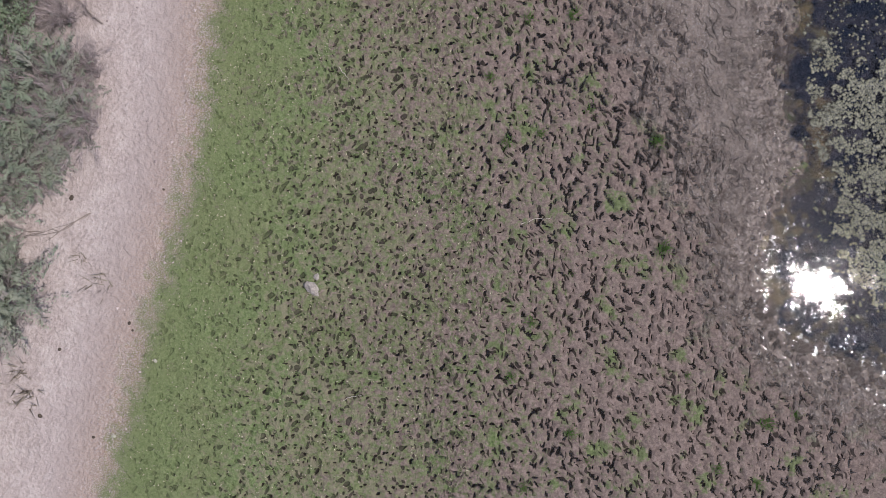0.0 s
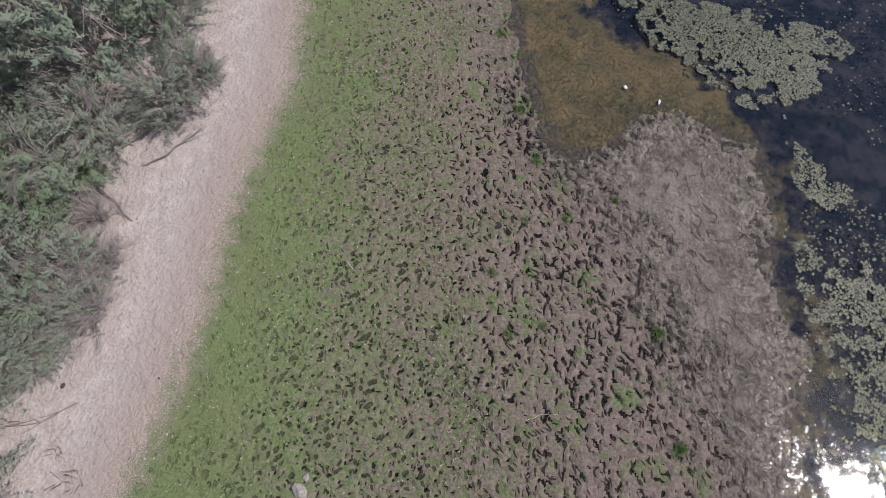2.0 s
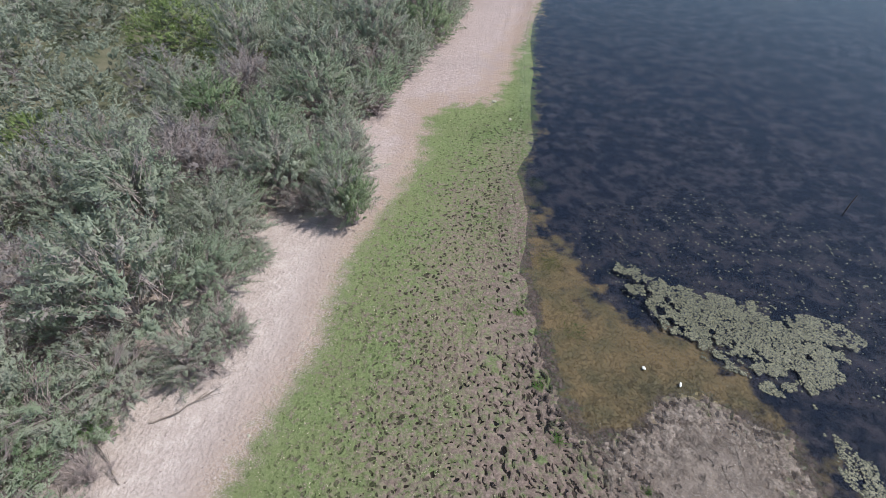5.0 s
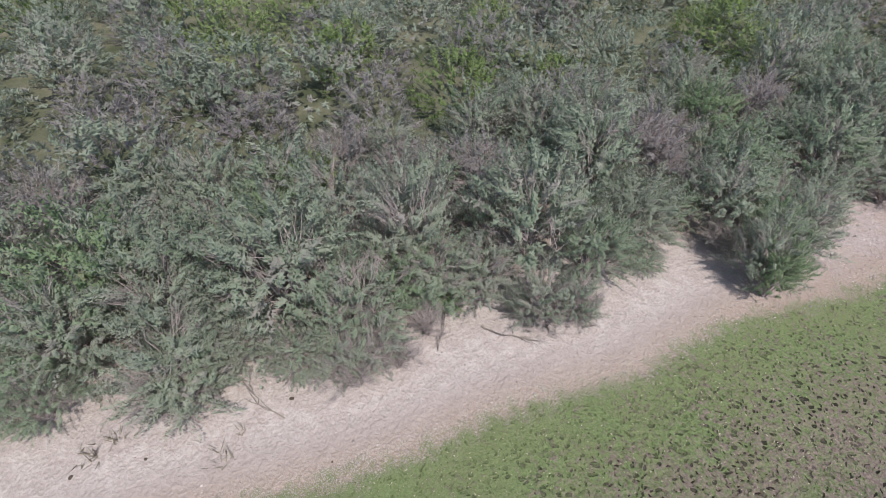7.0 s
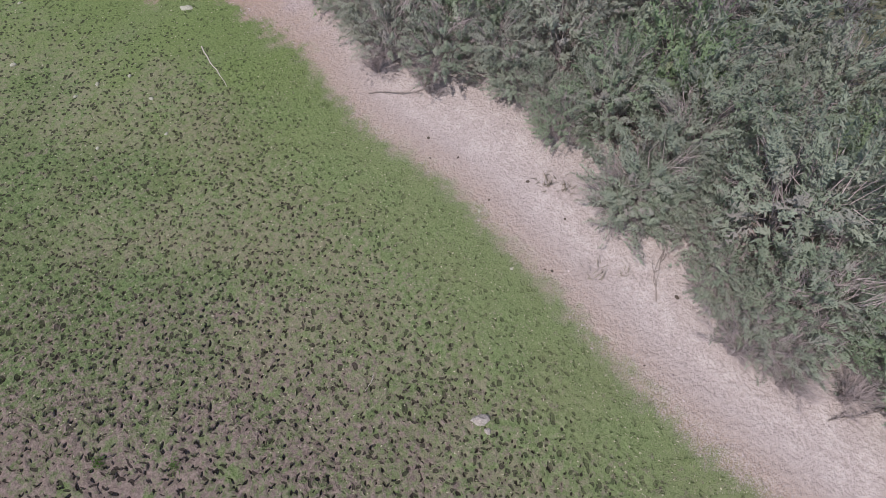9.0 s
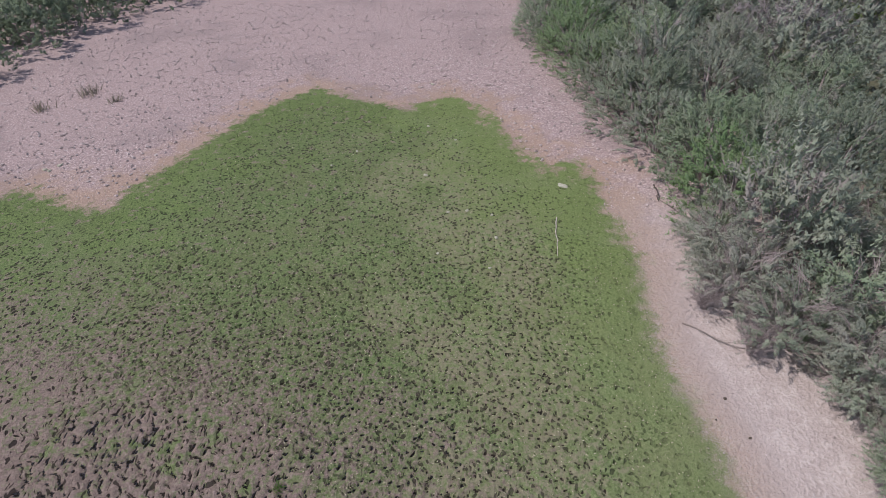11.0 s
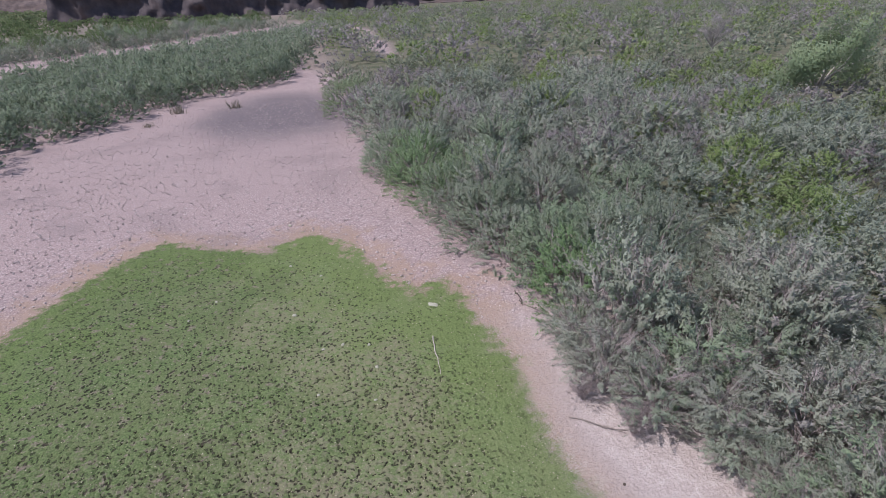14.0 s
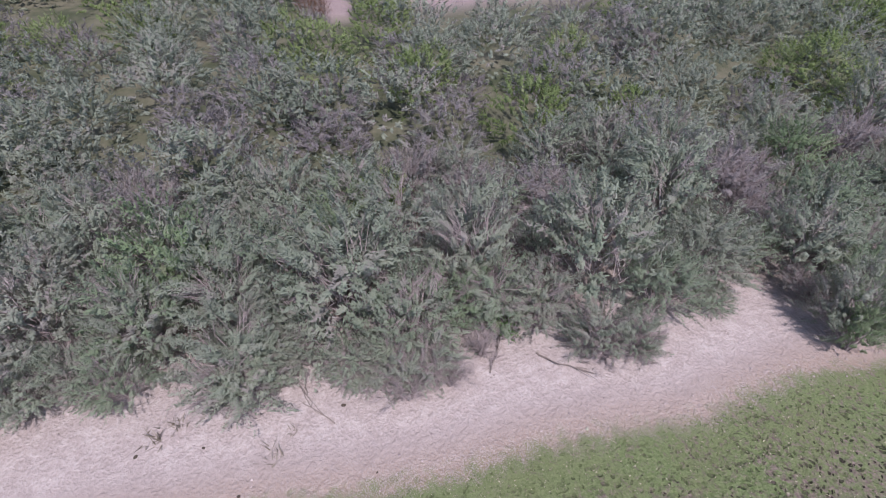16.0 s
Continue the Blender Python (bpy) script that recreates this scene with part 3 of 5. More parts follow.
def plumes(root, way, long, body, leaves, leaf_size, thin, girth, rng):
    """Feathery sprays: each a tapering plume of small leaves round a curved axis, and shaded as one soft body. Returns leaves, normals and tints."""
    n = len(root)
    side = unit(np.cross(way, unit(rng.normal(size=way.shape))))
    other = np.cross(way, side)
    t = np.tile(np.linspace(0.02, 1.0, leaves), (n, 1)) + 0.03 * rng.normal(size=(n, leaves))
    t = np.clip(t, 0, 1.05)
    a = rng.uniform(0, 2 * np.pi, (n, leaves))
    out = side[:, None] * np.cos(a)[..., None] + other[:, None] * np.sin(a)[..., None]
    wide = girth * (0.35 + 0.65 * np.sin(np.pi * np.clip(t, 0, 1) ** 0.75)) * (1.0 - 0.45 * t) * rng.uniform(0.25, 1.0, (n, leaves)) ** 0.6
    droop = np.array([0, 0, -0.16]) * (t**2 * long[:, None])[..., None] + body[:, None] * (0.12 * t**2 * long[:, None])[..., None]
    spot = root[:, None] + way[:, None] * (t * long[:, None])[..., None] + out * (wide * long[:, None])[..., None] + droop
    turn = unit(way[:, None] + out * 0.38 + 0.22 * rng.normal(size=spot.shape))
    size = leaf_size * rng.uniform(0.7, 1.3, (n, leaves)) * (1.15 - 0.35 * t)
    normal = unit(0.50 * out + 0.75 * body[:, None] + np.array([0, 0, 0.15]) + 0.10 * rng.normal(size=spot.shape))
    # leaves lie along the surface of their spray
    turn = unit(turn - 0.85 * normal * (turn * normal).sum(-1, keepdims=True))
    v, f = blades(spot.reshape(-1, 3), turn.reshape(-1, 3), size.ravel(), size.ravel() * thin, rng, normal.reshape(-1, 3) + 0.12 * rng.normal(size=(n * leaves, 3)))
    tints = {"plume": np.repeat(rng.random(n), leaves * 3), "withered": np.repeat(rng.random(n), leaves * 3)}
    return (v, f), np.repeat(normal.reshape(-1, 3), 3, 0), tints


def mound(seed, count, leaves, leaf, thin):
    """The outer sprays of a rounded, lumpy bush three metres high."""
    rng = np.random.default_rng(seed)
    d = rng.normal(size=(count, 3))
    d[:, 2] = np.abs(d[:, 2]) * 1.15 - 0.12
    d = unit(d)
    lumps = unit(rng.normal(size=(13, 3)) * np.array([1, 1, 0.7]) + np.array([0, 0, 0.45]))
    near = np.max(d @ lumps.T, 1)
    r = (0.70 + 0.30 * smooth(0.72, 0.99, near)) * (1.0 - 0.22 * rng.random(count) ** 1.6)
    root = d * r[:, None] * np.array([1.45, 1.45, 2.2]) + np.array([0, 0, 0.22])
    root[:, 2] = np.maximum(root[:, 2], 0.02)
    way = unit(0.8 * d + np.array([0, 0, 0.40]) + 0.22 * rng.normal(size=d.shape))
    long = rng.uniform(0.20, 0.40, count)
    body = unit(d + 0.5 * (d - lumps[np.argmax(d @ lumps.T, 1)]))
    return plumes(root, way, long, body, leaves, leaf, thin, 0.20, rng)


def bush_arrays(seed, height, radius, stems, sprigs, leaves, leaf_size, upright=0.5, bare=0.0, thin=0.4):
    """A mounded bush: arched stems from one root, bare twigs, and plumes of fine leaves over several rounded lobes. Returns limbs, leaves, leaf normals and tints."""
    rng = np.random.default_rng(seed)
    # lobes: a tall middle one and lower ones round it
    lobes = [(0, 0, 0.60 * height, 0.26 * height), (0.1, 0.2, 0.32 * height, 0.30 * height)]
    for n in range(9):
        a = 2.39996 * n + rng.random()
        r = radius * rng.uniform(0.45, 0.95)
        lobes.append((math.cos(a) * r, math.sin(a) * r, height * rng.uniform(0.12, 0.60), height * rng.uniform(0.12, 0.20)))
    lobes = np.array(lobes)
    weight = lobes[:, 3] ** 2
    pick = rng.choice(len(lobes), sprigs, p=weight / weight.sum())
    d = rng.normal(size=(sprigs, 3)) * np.array([1, 1, 0.8])
    d[:, 2] = np.where(rng.random(sprigs) < 0.8, np.abs(d[:, 2]), d[:, 2])
    d = unit(d)
    reach = (0.70 + 0.28 * rng.random(sprigs) ** 0.5) * lobes[pick, 3]
    root = lobes[pick, :3] + d * reach[:, None] * np.array([1.05, 1.05, 1.0])
    root[:, 2] = np.maximum(root[:, 2], 0.04 * height * rng.random(sprigs))
    outward = unit(root * np.array([1, 1, 0.1]))
    way = unit(0.45 * d + 0.40 * outward + np.array([0, 0, 0.30 + 0.55 * upright]) + 0.25 * rng.normal(size=(sprigs, 3)))
    low = root[:, 2] < 0.22 * height
    way[low] = unit(way[low] * np.array([1, 1, 0.45]))
    long = rng.uniform(0.13, 0.27, sprigs) * height
    limbs = []
    for n in range(stems):
        tip = root[rng.integers(0, sprigs)]
        s = np.linspace(0, 1, 5)[:, None]
        flat = tip * np.array([1, 1, 0])
        curve = flat * s**1.5 + np.array([0, 0, 1]) * (tip[2] * s**0.85) + rng.normal(size=3) * 0.03 * np.array([1, 1, 0])
        curve[1:4] += rng.normal(size=(3, 3)) * 0.02 * height
        curve[0, 2] = -0.05
        limbs.append(tube(curve, 0.008 * height * (1 - 0.85 * s[:, 0]) + 0.003, 3))
    # every spray has its twig; a dead one is a fan of bare twigs
    limbs.append(blades(root - way * (0.7 * long)[:, None], way, long * 1.45, np.full(sprigs, 0.0045 * height), rng))
    dead = rng.random(sprigs) < bare
    if dead.any():
        fan = 12
        w = np.repeat(way[dead], fan, 0)
        w = unit(w + 0.28 * rng.normal(size=w.shape))
        l = np.repeat(long[dead], fan) * rng.uniform(0.6, 1.35, len(w))
        start = np.repeat(root[dead], fan, 0) - w * (0.25 * l)[:, None] + 0.015 * height * rng.normal(size=w.shape)
        limbs.append(blades(start, w, l, np.full(len(w), 0.0042 * height), rng))
    body = unit(0.6 * unit(root - np.array([0, 0, 0.3 * height])) + 0.6 * d)
    keep = ~dead
    leaf, soft, tints = plumes(root[keep], way[keep], long[keep], body[keep], leaves, leaf_size, thin, 0.17, rng)
    leaf[0][:, 2] = np.maximum(leaf[0][:, 2], 0.03)
    return joined(limbs), leaf, soft, tints


def bush_meshes(leaf_mat, *numbers):
    limbs, (leaf_v, leaf_f), soft, tints = bush_arrays(*numbers)
    limb_mesh, crown_mesh = mesh_of("trunk", *limbs), mesh_of("crown", leaf_v, leaf_f, normals=soft, tints=tints)
    limb_mesh.materials.append(TWIG)
    crown_mesh.materials.append(leaf_mat)
    return limb_mesh, crown_mesh


def bush_thing(name, meshes, label, category, group=""):
    top = tagged(new(name), label, category, group)
    for me in meshes:
        ob = new(me.name.split(".")[0], me)
        ob.parent = top
    return top


FULL, MID = {}, {}
for key, mat, up, bare in (("a", TAMARISK, 0.5, 0.05), ("b", TAMARISK, 0.9, 0.14), ("c", TAMARISK, 0.3, 0.28), ("d", DRY, 0.5, 0.55), ("e", GREENER, 0.7, 0.0)):
    FULL[key] = bush_meshes(mat, ord(key), 3.0, 0.95, 26, 240, 60, 0.085, up, bare, 0.36)
    MID[key] = bush_meshes(mat, ord(key) + 50, 3.0, 1.0, 10, 185, 36, 0.105, up, bare, 0.46)


def mound_meshes(leaf_mat, seed, count, leaves, leaf):
    """A dense rounded bush on a few forked stems."""
    rng = np.random.default_rng(seed)
    (v, f), soft, tints = mound(seed, count, leaves, leaf, 0.36)
    limbs = []
    for n in range(9):
        a = 0.7 * n + rng.random()
        tip = np.array([math.cos(a), math.sin(a), 0]) * rng.uniform(0.5, 1.2) + np.array([0, 0, rng.uniform(1.1, 2.0)])
        limbs.append(tube([(0.1 * math.cos(a), 0.1 * math.sin(a), -0.05), tip * np.array([0.45, 0.45, 0.6]), tip], [0.045, 0.03, 0.008], 4))
    limb_mesh, crown_mesh = mesh_of("trunk", *joined(limbs)), mesh_of("crown", v, f, normals=soft, tints=tints)
    limb_mesh.materials.append(TWIG)
    crown_mesh.materials.append(leaf_mat)
    return limb_mesh, crown_mesh


for key, mat in (("m", TAMARISK), ("n", GREENER), ("o", WILLOW)):
    MID[key] = mound_meshes(mat, ord(key), 440, 24, 0.080)
FULL["t"] = bush_meshes(DRY, 333, 3.0, 1.0, 90, 110, 12, 0.09, 0.6, 0.93, 0.3)
MID["f"] = bush_meshes(BRIGHT, 200, 3.0, 1.1, 12, 180, 28, 0.120, 0.4, 0.0, 0.42)
LABELS = {
    "a": "feathery grey-green tamarisk bush on pale sand",
    "b": "upright grey-green tamarisk bush with bare twigs",
    "c": "spreading grey-green tamarisk bush with grey dead twigs",
    "d": "half-dead tamarisk bush with purple-grey bare twigs",
    "e": "dense green tamarisk bush at the scrub edge",
    "m": "large rounded grey-green tamarisk bush by the gravel bar",
    "n": "large dense green tamarisk mound by the gravel bar",
    "o": "large rounded pale green tamarisk bush in the scrub",
    "t": "leafless tamarisk bush of bare purple-grey twigs on sand",
    "f": "bright yellow-green shrub standing among grey tamarisk",
}
BUSHES, STANDING = {}, []


def plant(kind, x, y, size, wide=1.0, full=True):
    if math.hypot((x + 11.0) / 1.3, (y + 3.2) / 0.9) < 1 + 0.10 * size:
        return None
    store = FULL if full and kind in FULL else MID
    key = (kind, store is FULL)
    z = float(ground_height(np.array([x]), np.array([y]), False)[0][0])
    m = pose(x, y, z - 0.02, 0, 0, random.uniform(0, 360))
    if key not in BUSHES:
        BUSHES[key] = bush_thing("tamarisk_bush" if kind != "f" else "green_shrub", store[kind], LABELS[kind], "bush", "scrub along the sandy bank")
        ob = BUSHES[key]
        ob.matrix_basis = m
    else:
        ob = copy_thing(BUSHES[key], m)
    ob.scale = (size / 3 * wide, size / 3 * wide, size / 3)
    STANDING.append((x, y, 0.40 * size * wide))
    return ob


def scrub_belt():
    """The bushes of the near belt one by one: a front row that follows the edge of the sand, and rows behind it."""
    rng = random.Random(3)
    y = -62.0
    while y < 66:
        size = rng.uniform(2.7, 4.9) * (1.5 if y < -24 else 1.0)
        r = 0.42 * size
        y += r * (rng.uniform(1.0, 1.4) if y > -24 else rng.uniform(1.25, 1.7))
        x = float(scrub_edge(y)) - r * (0.95 if y > -9 else 0.75) + (0.4 if y < -18 else 0.0)
        if not 22.5 < y < 26:
            kind = "c" if 3 < y < 9 else rng.choices("abcde", (5, 4, 4, 1.5 * (y > -5), 0.6))[0] if y > -20 else rng.choices("mno", (5, 1.6, 3))[0]
            plant(kind, x, y, size, rng.uniform(0.95, 1.15), -38 < y < 30)
    for row in range(1, 5):
        y = -62.0 + 3 * rng.random()
        while y < 64:
            size = rng.choice((2.8, 3.8, 4.6, 5.4, 6.6)) * rng.uniform(0.92, 1.08) * (1.3 if y < -24 else 1.0)
            y += size * rng.uniform(0.68, 0.92)
            x = float(scrub_edge(y)) - 1.4 - row * 2.9 + rng.uniform(-1.1, 1.1)
            if y < -20:
                # large mounds with gaps between them
                if row % 2 == 0:
                    continue
                y += 0.16 * size
            kind = rng.choices("abcdef", (6, 5, 4, 2.4 if y > -6 or row > 2 else 0.0, 1.5, 0.4 * row))[0] if y > -18 else rng.choices("monadf", (5, 3, 2, 2, 1.0, 0.2 * row))[0]
            plant(kind, x, y, size, rng.uniform(0.85, 1.1), row < 2 and -4 < y < 12)


scrub_belt()
for x, y, size in ((-8.1, 5.0, 2.4), (-8.2, 6.8, 2.0), (-9.4, 3.2, 1.6), (-9.2, 8.6, 1.7), (-7.3, 13.6, 1.9), (-6.9, 15.2, 1.8), (-9.9, -12.4, 1.6), (-9.2, -15.4, 1.7), (-6.3, 36.5, 2.2), (-7.6, 33.2, 2.0)):
    plant("t", x, y, size * 1.25, 1.15)
RUST = foliage_material("russet_twig", (0.16, 0.075, 0.05), (0.26, 0.14, 0.10), (0.24, 0.18, 0.14), 0.35, True)
FULL["r"] = bush_meshes(RUST, 310, 3.0, 0.9, 18, 150, 24, 0.10, 0.9, 0.3)
LABELS["r"] = "russet dry shrub beside the pale wash"
plant("r", -60.5, 8.8, 4.8, 0.8)
plant("r", -58.8, 9.8, 3.6, 0.8)
plant("e", -9.9, 9.9, 1.7, 1.0)
plant("a", -11.0, -0.7, 3.4, 1.0)
plant("a", -10.3, -1.3, 2.9, 1.0)
plant("c", -9.0, 4.4, 3.0, 1.1)
plant("c", -8.7, 5.9, 2.7, 1.15)
plant("b", -12.9, -1.0, 4.2, 1.0)
plant("a", -13.6, -4.6, 4.4, 1.0)
for kind, x, y, size in (("n", -13.4, -91, 9.0), ("n", -13.2, -53, 7.6), ("m", -12.6, -61, 6.6), ("o", -13.9, -34.6, 6.2), ("m", -14.6, -26.5, 6.0), ("n", -16.5, -45, 7.4), ("m", -18.5, -36, 6.8),
                         ("o", -17.5, -60, 7.4), ("m", -15, -72, 7.6), ("n", -20, -80, 8.2), ("b", -22, -52, 7.2), ("m", -23, -66, 7.8), ("m", -19.0, -28, 6.4), ("o", -22.5, -42, 6.8), ("m", -26, -34, 6.2)):
    plant(kind, x, y, size, 1.1, False)
plant("a", -8.2, 20.2, 1.5, 1.3)
plant("b", -5.0, 24.5, 4.6, 0.85)
plant("e", -4.2, 24.2, 3.8, 0.7)
plant("d", -7.4, 24.6, 2.2, 1.3)


def fill_gaps():
    """Lower bushes where the near belt would show bare litter."""
    rng = random.Random(17)
    for step in range(9000):
        y = rng.uniform(-40, 48)
        depth = rng.uniform(1.2, 14)
        x = float(scrub_edge(y)) - depth
        free = min(math.hypot(x - a, y - b) - r for a, b, r in STANDING)
        if free > (0.35 if y > -20 else 1.1):
            size = min(2.2 + 1.6 * free, 4.2) * rng.uniform(0.9, 1.15)
            plant(rng.choices("abcd", (4, 3, 4, 2))[0], x, y, size, 1.15, False)


fill_gaps()


# ---- far scrub: uncounted, in patches ----
def scrub_stuff(name, places, sizes, material, label, sprigs=60, leaves=10, leaf=0.3, salt=1, tall=1.0, thin=0.5, category="bushes", lift=0.0):
    """Many leafy crowns over the given places, in one mesh."""
    rng = np.random.default_rng(salt)
    crowns = [mound(900 + salt * 7 + n, sprigs, leaves, leaf, thin) for n in range(5)]
    faces, start = [], 0
    verts, normals, plume, withered = [], [], [], []
    for n, ((x, y), size) in enumerate(zip(places, sizes)):
        (v, f), soft, tints = crowns[n % 5]
        a = rng.uniform(0, 6.28)
        turn = np.array([[math.cos(a), math.sin(a), 0], [-math.sin(a), math.cos(a), 0], [0, 0, 1]])
        verts.append((v @ turn) * (size / 3) * np.array([1, 1, tall]) + np.array([x, y, lift * size]))
        normals.append(soft @ turn)
        # whole bushes differ too
        own = rng.uniform(-0.3, 0.3)
        plume.append(np.clip(tints["plume"] + own, 0, 1))
        withered.append(np.clip(tints["withered"] + own * 0.5, 0, 1))
        faces.append(f + start)
        start += len(v)
    verts, normals = np.concatenate(verts), np.concatenate(normals)
    me = mesh_of(name, verts, np.concatenate(faces), normals=normals, tints={"plume": np.concatenate(plume), "withered": np.concatenate(withered)})
    me.materials.append(material)
    return tagged(new(name, me), label, category, kind="stuff")


def scattered(n, x0, x1, y0, y1, keep, gap, salt):
    rng = np.random.default_rng(salt)
    xs, ys = np.arange(x0, x1, gap), np.arange(y0, y1, gap)
    x, y = [a.ravel() for a in np.meshgrid(xs, ys)]
    x, y = x + rng.uniform(-0.45, 0.45, x.shape) * gap, y + rng.uniform(-0.45, 0.45, x.shape) * gap
    ok = keep(x, y)
    pts = np.stack([x, y], 1)[ok]
    return pts[rng.permutation(len(pts))[:n]]


NEAR_DEPTH = 1.4 + 4.7 * 2.9


def grown(places, low, high):
    """Sizes for bushes, which stand taller towards the south."""
    return RNG.uniform(low, high, len(places)) * (1 + 0.4 * smooth(-15, -50, places[:, 1]))


def belt_west(x, y):
    behind = scrub_edge(y) - x
    return (behind > np.where((y > -62) & (y < 64), NEAR_DEPTH, 0.8)) & (x > -62) & (in_wash(x, y) < 0.1) & ~((y > 17) & (x < -49)) & ~((y > 8) & (y < 16) & (x < -50))


pts = scattered(760, -62, 2, -78, 95, belt_west, 5.3, 11)
a, b = int(0.62 * len(pts)), int(0.82 * len(pts))
scrub_stuff("scrub_thicket", pts[:a], grown(pts[:a], 5.4, 8.6), THICKET, "dense grey-green tamarisk thicket", 220, 15, 0.115, 1, 0.85, 0.42)
scrub_stuff("dry_thicket", pts[a:b], grown(pts[a:b], 4.8, 7.2), DRY, "purple-grey leafless thicket among the tamarisk", 190, 14, 0.17, 2, 0.85, 0.18)
scrub_stuff("green_thicket", pts[b:], grown(pts[b:], 5.0, 8.0), BRIGHT, "yellow-green mesquite thicket behind the tamarisk", 220, 15, 0.115, 3, 0.85, 0.42)


def tree_gap(x, y):
    """Above 1 outside the open ground at the foot of the large trees."""
    return np.min([np.hypot((x - a - 2.5) / 5.5, (y - b) / 4) for a, b in ((-79, -57.5), (-86.5, -45.5), (-88, -33.5), (-80.8, -16.6))], 0)


def far_west(x, y):
    return (x < scrub_edge(y) - 2) & (in_wash(x, y) < 0.1) & ((x < -62) | (y < -78)) & (hashed(np.floor(x / 9), np.floor(y / 9), 5) > 0.10) & (tree_gap(x, y) > 1)


def near_flats(x, y):
    return far_west(x, y) & (np.hypot(x, y) < 135)


def far_flats(x, y):
    return far_west(x, y) & (np.hypot(x, y) > 135)


for n, (mat, name, label, share) in enumerate((
        (FAR_SCRUB, "flats_scrub", "grey-green scrub on the river flats", (0.0, 0.5)),
        (BRIGHT, "flats_green_scrub", "yellow-green mesquite scrub on the flats", (0.5, 0.75)),
        (DRY, "flats_grey_scrub", "grey leafless scrub on the flats", (0.75, 1.0)))):
    pts = scattered(1000, -140, -4, -140, 110, near_flats, 6.5, 12)
    pts = pts[int(share[0] * len(pts)) : int(share[1] * len(pts))]
    scrub_stuff(name, pts, RNG.uniform(6.0, 9.5, len(pts)), mat, label, 130, 10, 0.15, 14 + n, 0.8, 0.62)
    pts = scattered(1500, -420, -4, -560, 200, far_flats, 8.5, 22)
    pts = pts[int(share[0] * len(pts)) : int(share[1] * len(pts))]
    scrub_stuff("distant_" + name, pts, RNG.uniform(8, 13, len(pts)), mat, "distant " + label, 45, 5, 0.26, 24 + n, 0.8, 0.65)




def band(x, y):
    return (inside_distance(x, y, BAND) > 1.0) & (y > -190)


def far_band(x, y):
    return (inside_distance(x, y, BAND) > 1.0) & (y < -186)


pts = scattered(620, -45, 80, -330, -20, band, 4.1, 13)
scrub_stuff("willow_band", pts, RNG.uniform(5.0, 8.0, len(pts)), WILLOW, "band of grey-green shrubs along the gravel bar", 100, 10, 0.18, 7, 1.0, 0.55)


pts = scattered(260, -50, 80, -330, -180, far_band, 4.8, 18)
scrub_stuff("willow_band", pts, RNG.uniform(5.5, 8.5, len(pts)), WILLOW, "far grey-green shrubs closing the gravel bar", 60, 6, 0.26, 17, 0.9, 0.6)


def wash_tufts(x, y):
    return (inside_distance(x, y, WASH) > 1) | ((in_wash(x, y) > 0.5) & (hashed(np.floor(x), np.floor(y), 3) > 0.6))


pts = scattered(420, -65, 150, -365, 90, wash_tufts, 4.5, 14)
scrub_stuff("wash_tufts", pts, RNG.uniform(0.9, 2.0, len(pts)), DRY, "small grey shrubs dotted over the gravel wash", 14, 4, 0.4, 8)


def west_wash(x, y):
    return (in_wash(x, y) > 0.6) & (y > 18)


pts = scattered(190, -80, -52, 18, 70, west_wash, 2.4, 26)
scrub_stuff("wash_tufts", pts, RNG.uniform(0.7, 1.5, len(pts)), DRY, "small grey shrubs dotted over the pale wash behind the scrub", 16, 6, 0.3, 28)


def beyond(x, y):
    return (inside_distance(x, y, BEYOND) > 32) & (hashed(np.floor(x / 16), np.floor(y / 16), 6) > 0.2)


pts = scattered(950, -60, 520, -690, -20, beyond, 9.5, 15)
scrub_stuff("mesquite_grove", pts, RNG.uniform(7, 12, len(pts)), GROVE, "scattered green mesquite trees beyond the wash", 60, 7, 0.28, 9, 0.7, 0.62, "trees", 0.07)


def far_beyond(x, y):
    return (inside_distance(x, y, BEYOND) > 30) & (y < -690)


pts = scattered(600, 100, 900, -1270, -690, far_beyond, 22, 25)
scrub_stuff("mesquite_grove", pts, RNG.uniform(12, 20, len(pts)), GROVE, "distant green grove below the brown hillside", 26, 4, 0.5, 19, 0.6, 0.7, "trees")


def wash_bank(x, y):
    d = inside_distance(x, y, BEYOND)
    return (d > 0.5) & (d < 14) & (hashed(np.floor(x / 7), np.floor(y / 7), 8) > 0.25)


pts = scattered(420, -60, 200, -400, -30, wash_bank, 4.6, 16)
scrub_stuff("bank_scrub", pts, RNG.uniform(4, 8, len(pts)), WILLOW, "grey-green shrubs lining the far bank of the wash", 80, 9, 0.20, 10, 0.9, 0.5)


def rock_face(name, x0, x1, y, material, label, heights, salt):
    """A rock slope far beyond the wash: ledges and gullies."""
    u, v = [a.ravel() for a in np.meshgrid(np.linspace(0, 1, 150), np.linspace(0, 1, 28))]
    x = x0 + (x1 - x0) * u
    h = heights[0] + heights[1] * fbm(u * 17, u * 3, 3, salt)
    z = v * h - 3
    y = y - 0.9 * heights[2] * v + 34 * (fbm(u * 26, v * 4, 4, salt + 2) - 0.5) + 12 * np.floor(v * 5) / 5 * fbm(u * 40, v * 9, 2, salt + 6)
    i = (np.arange(27)[:, None] * 150 + np.arange(149)).ravel()
    me = mesh_of(name, np.stack([x, y, z], 1), np.stack([i, i + 1, i + 151, i + 150], 1), True)
    me.materials.append(material)
    return tagged(new(name, me), label, "cliff", kind="structure")


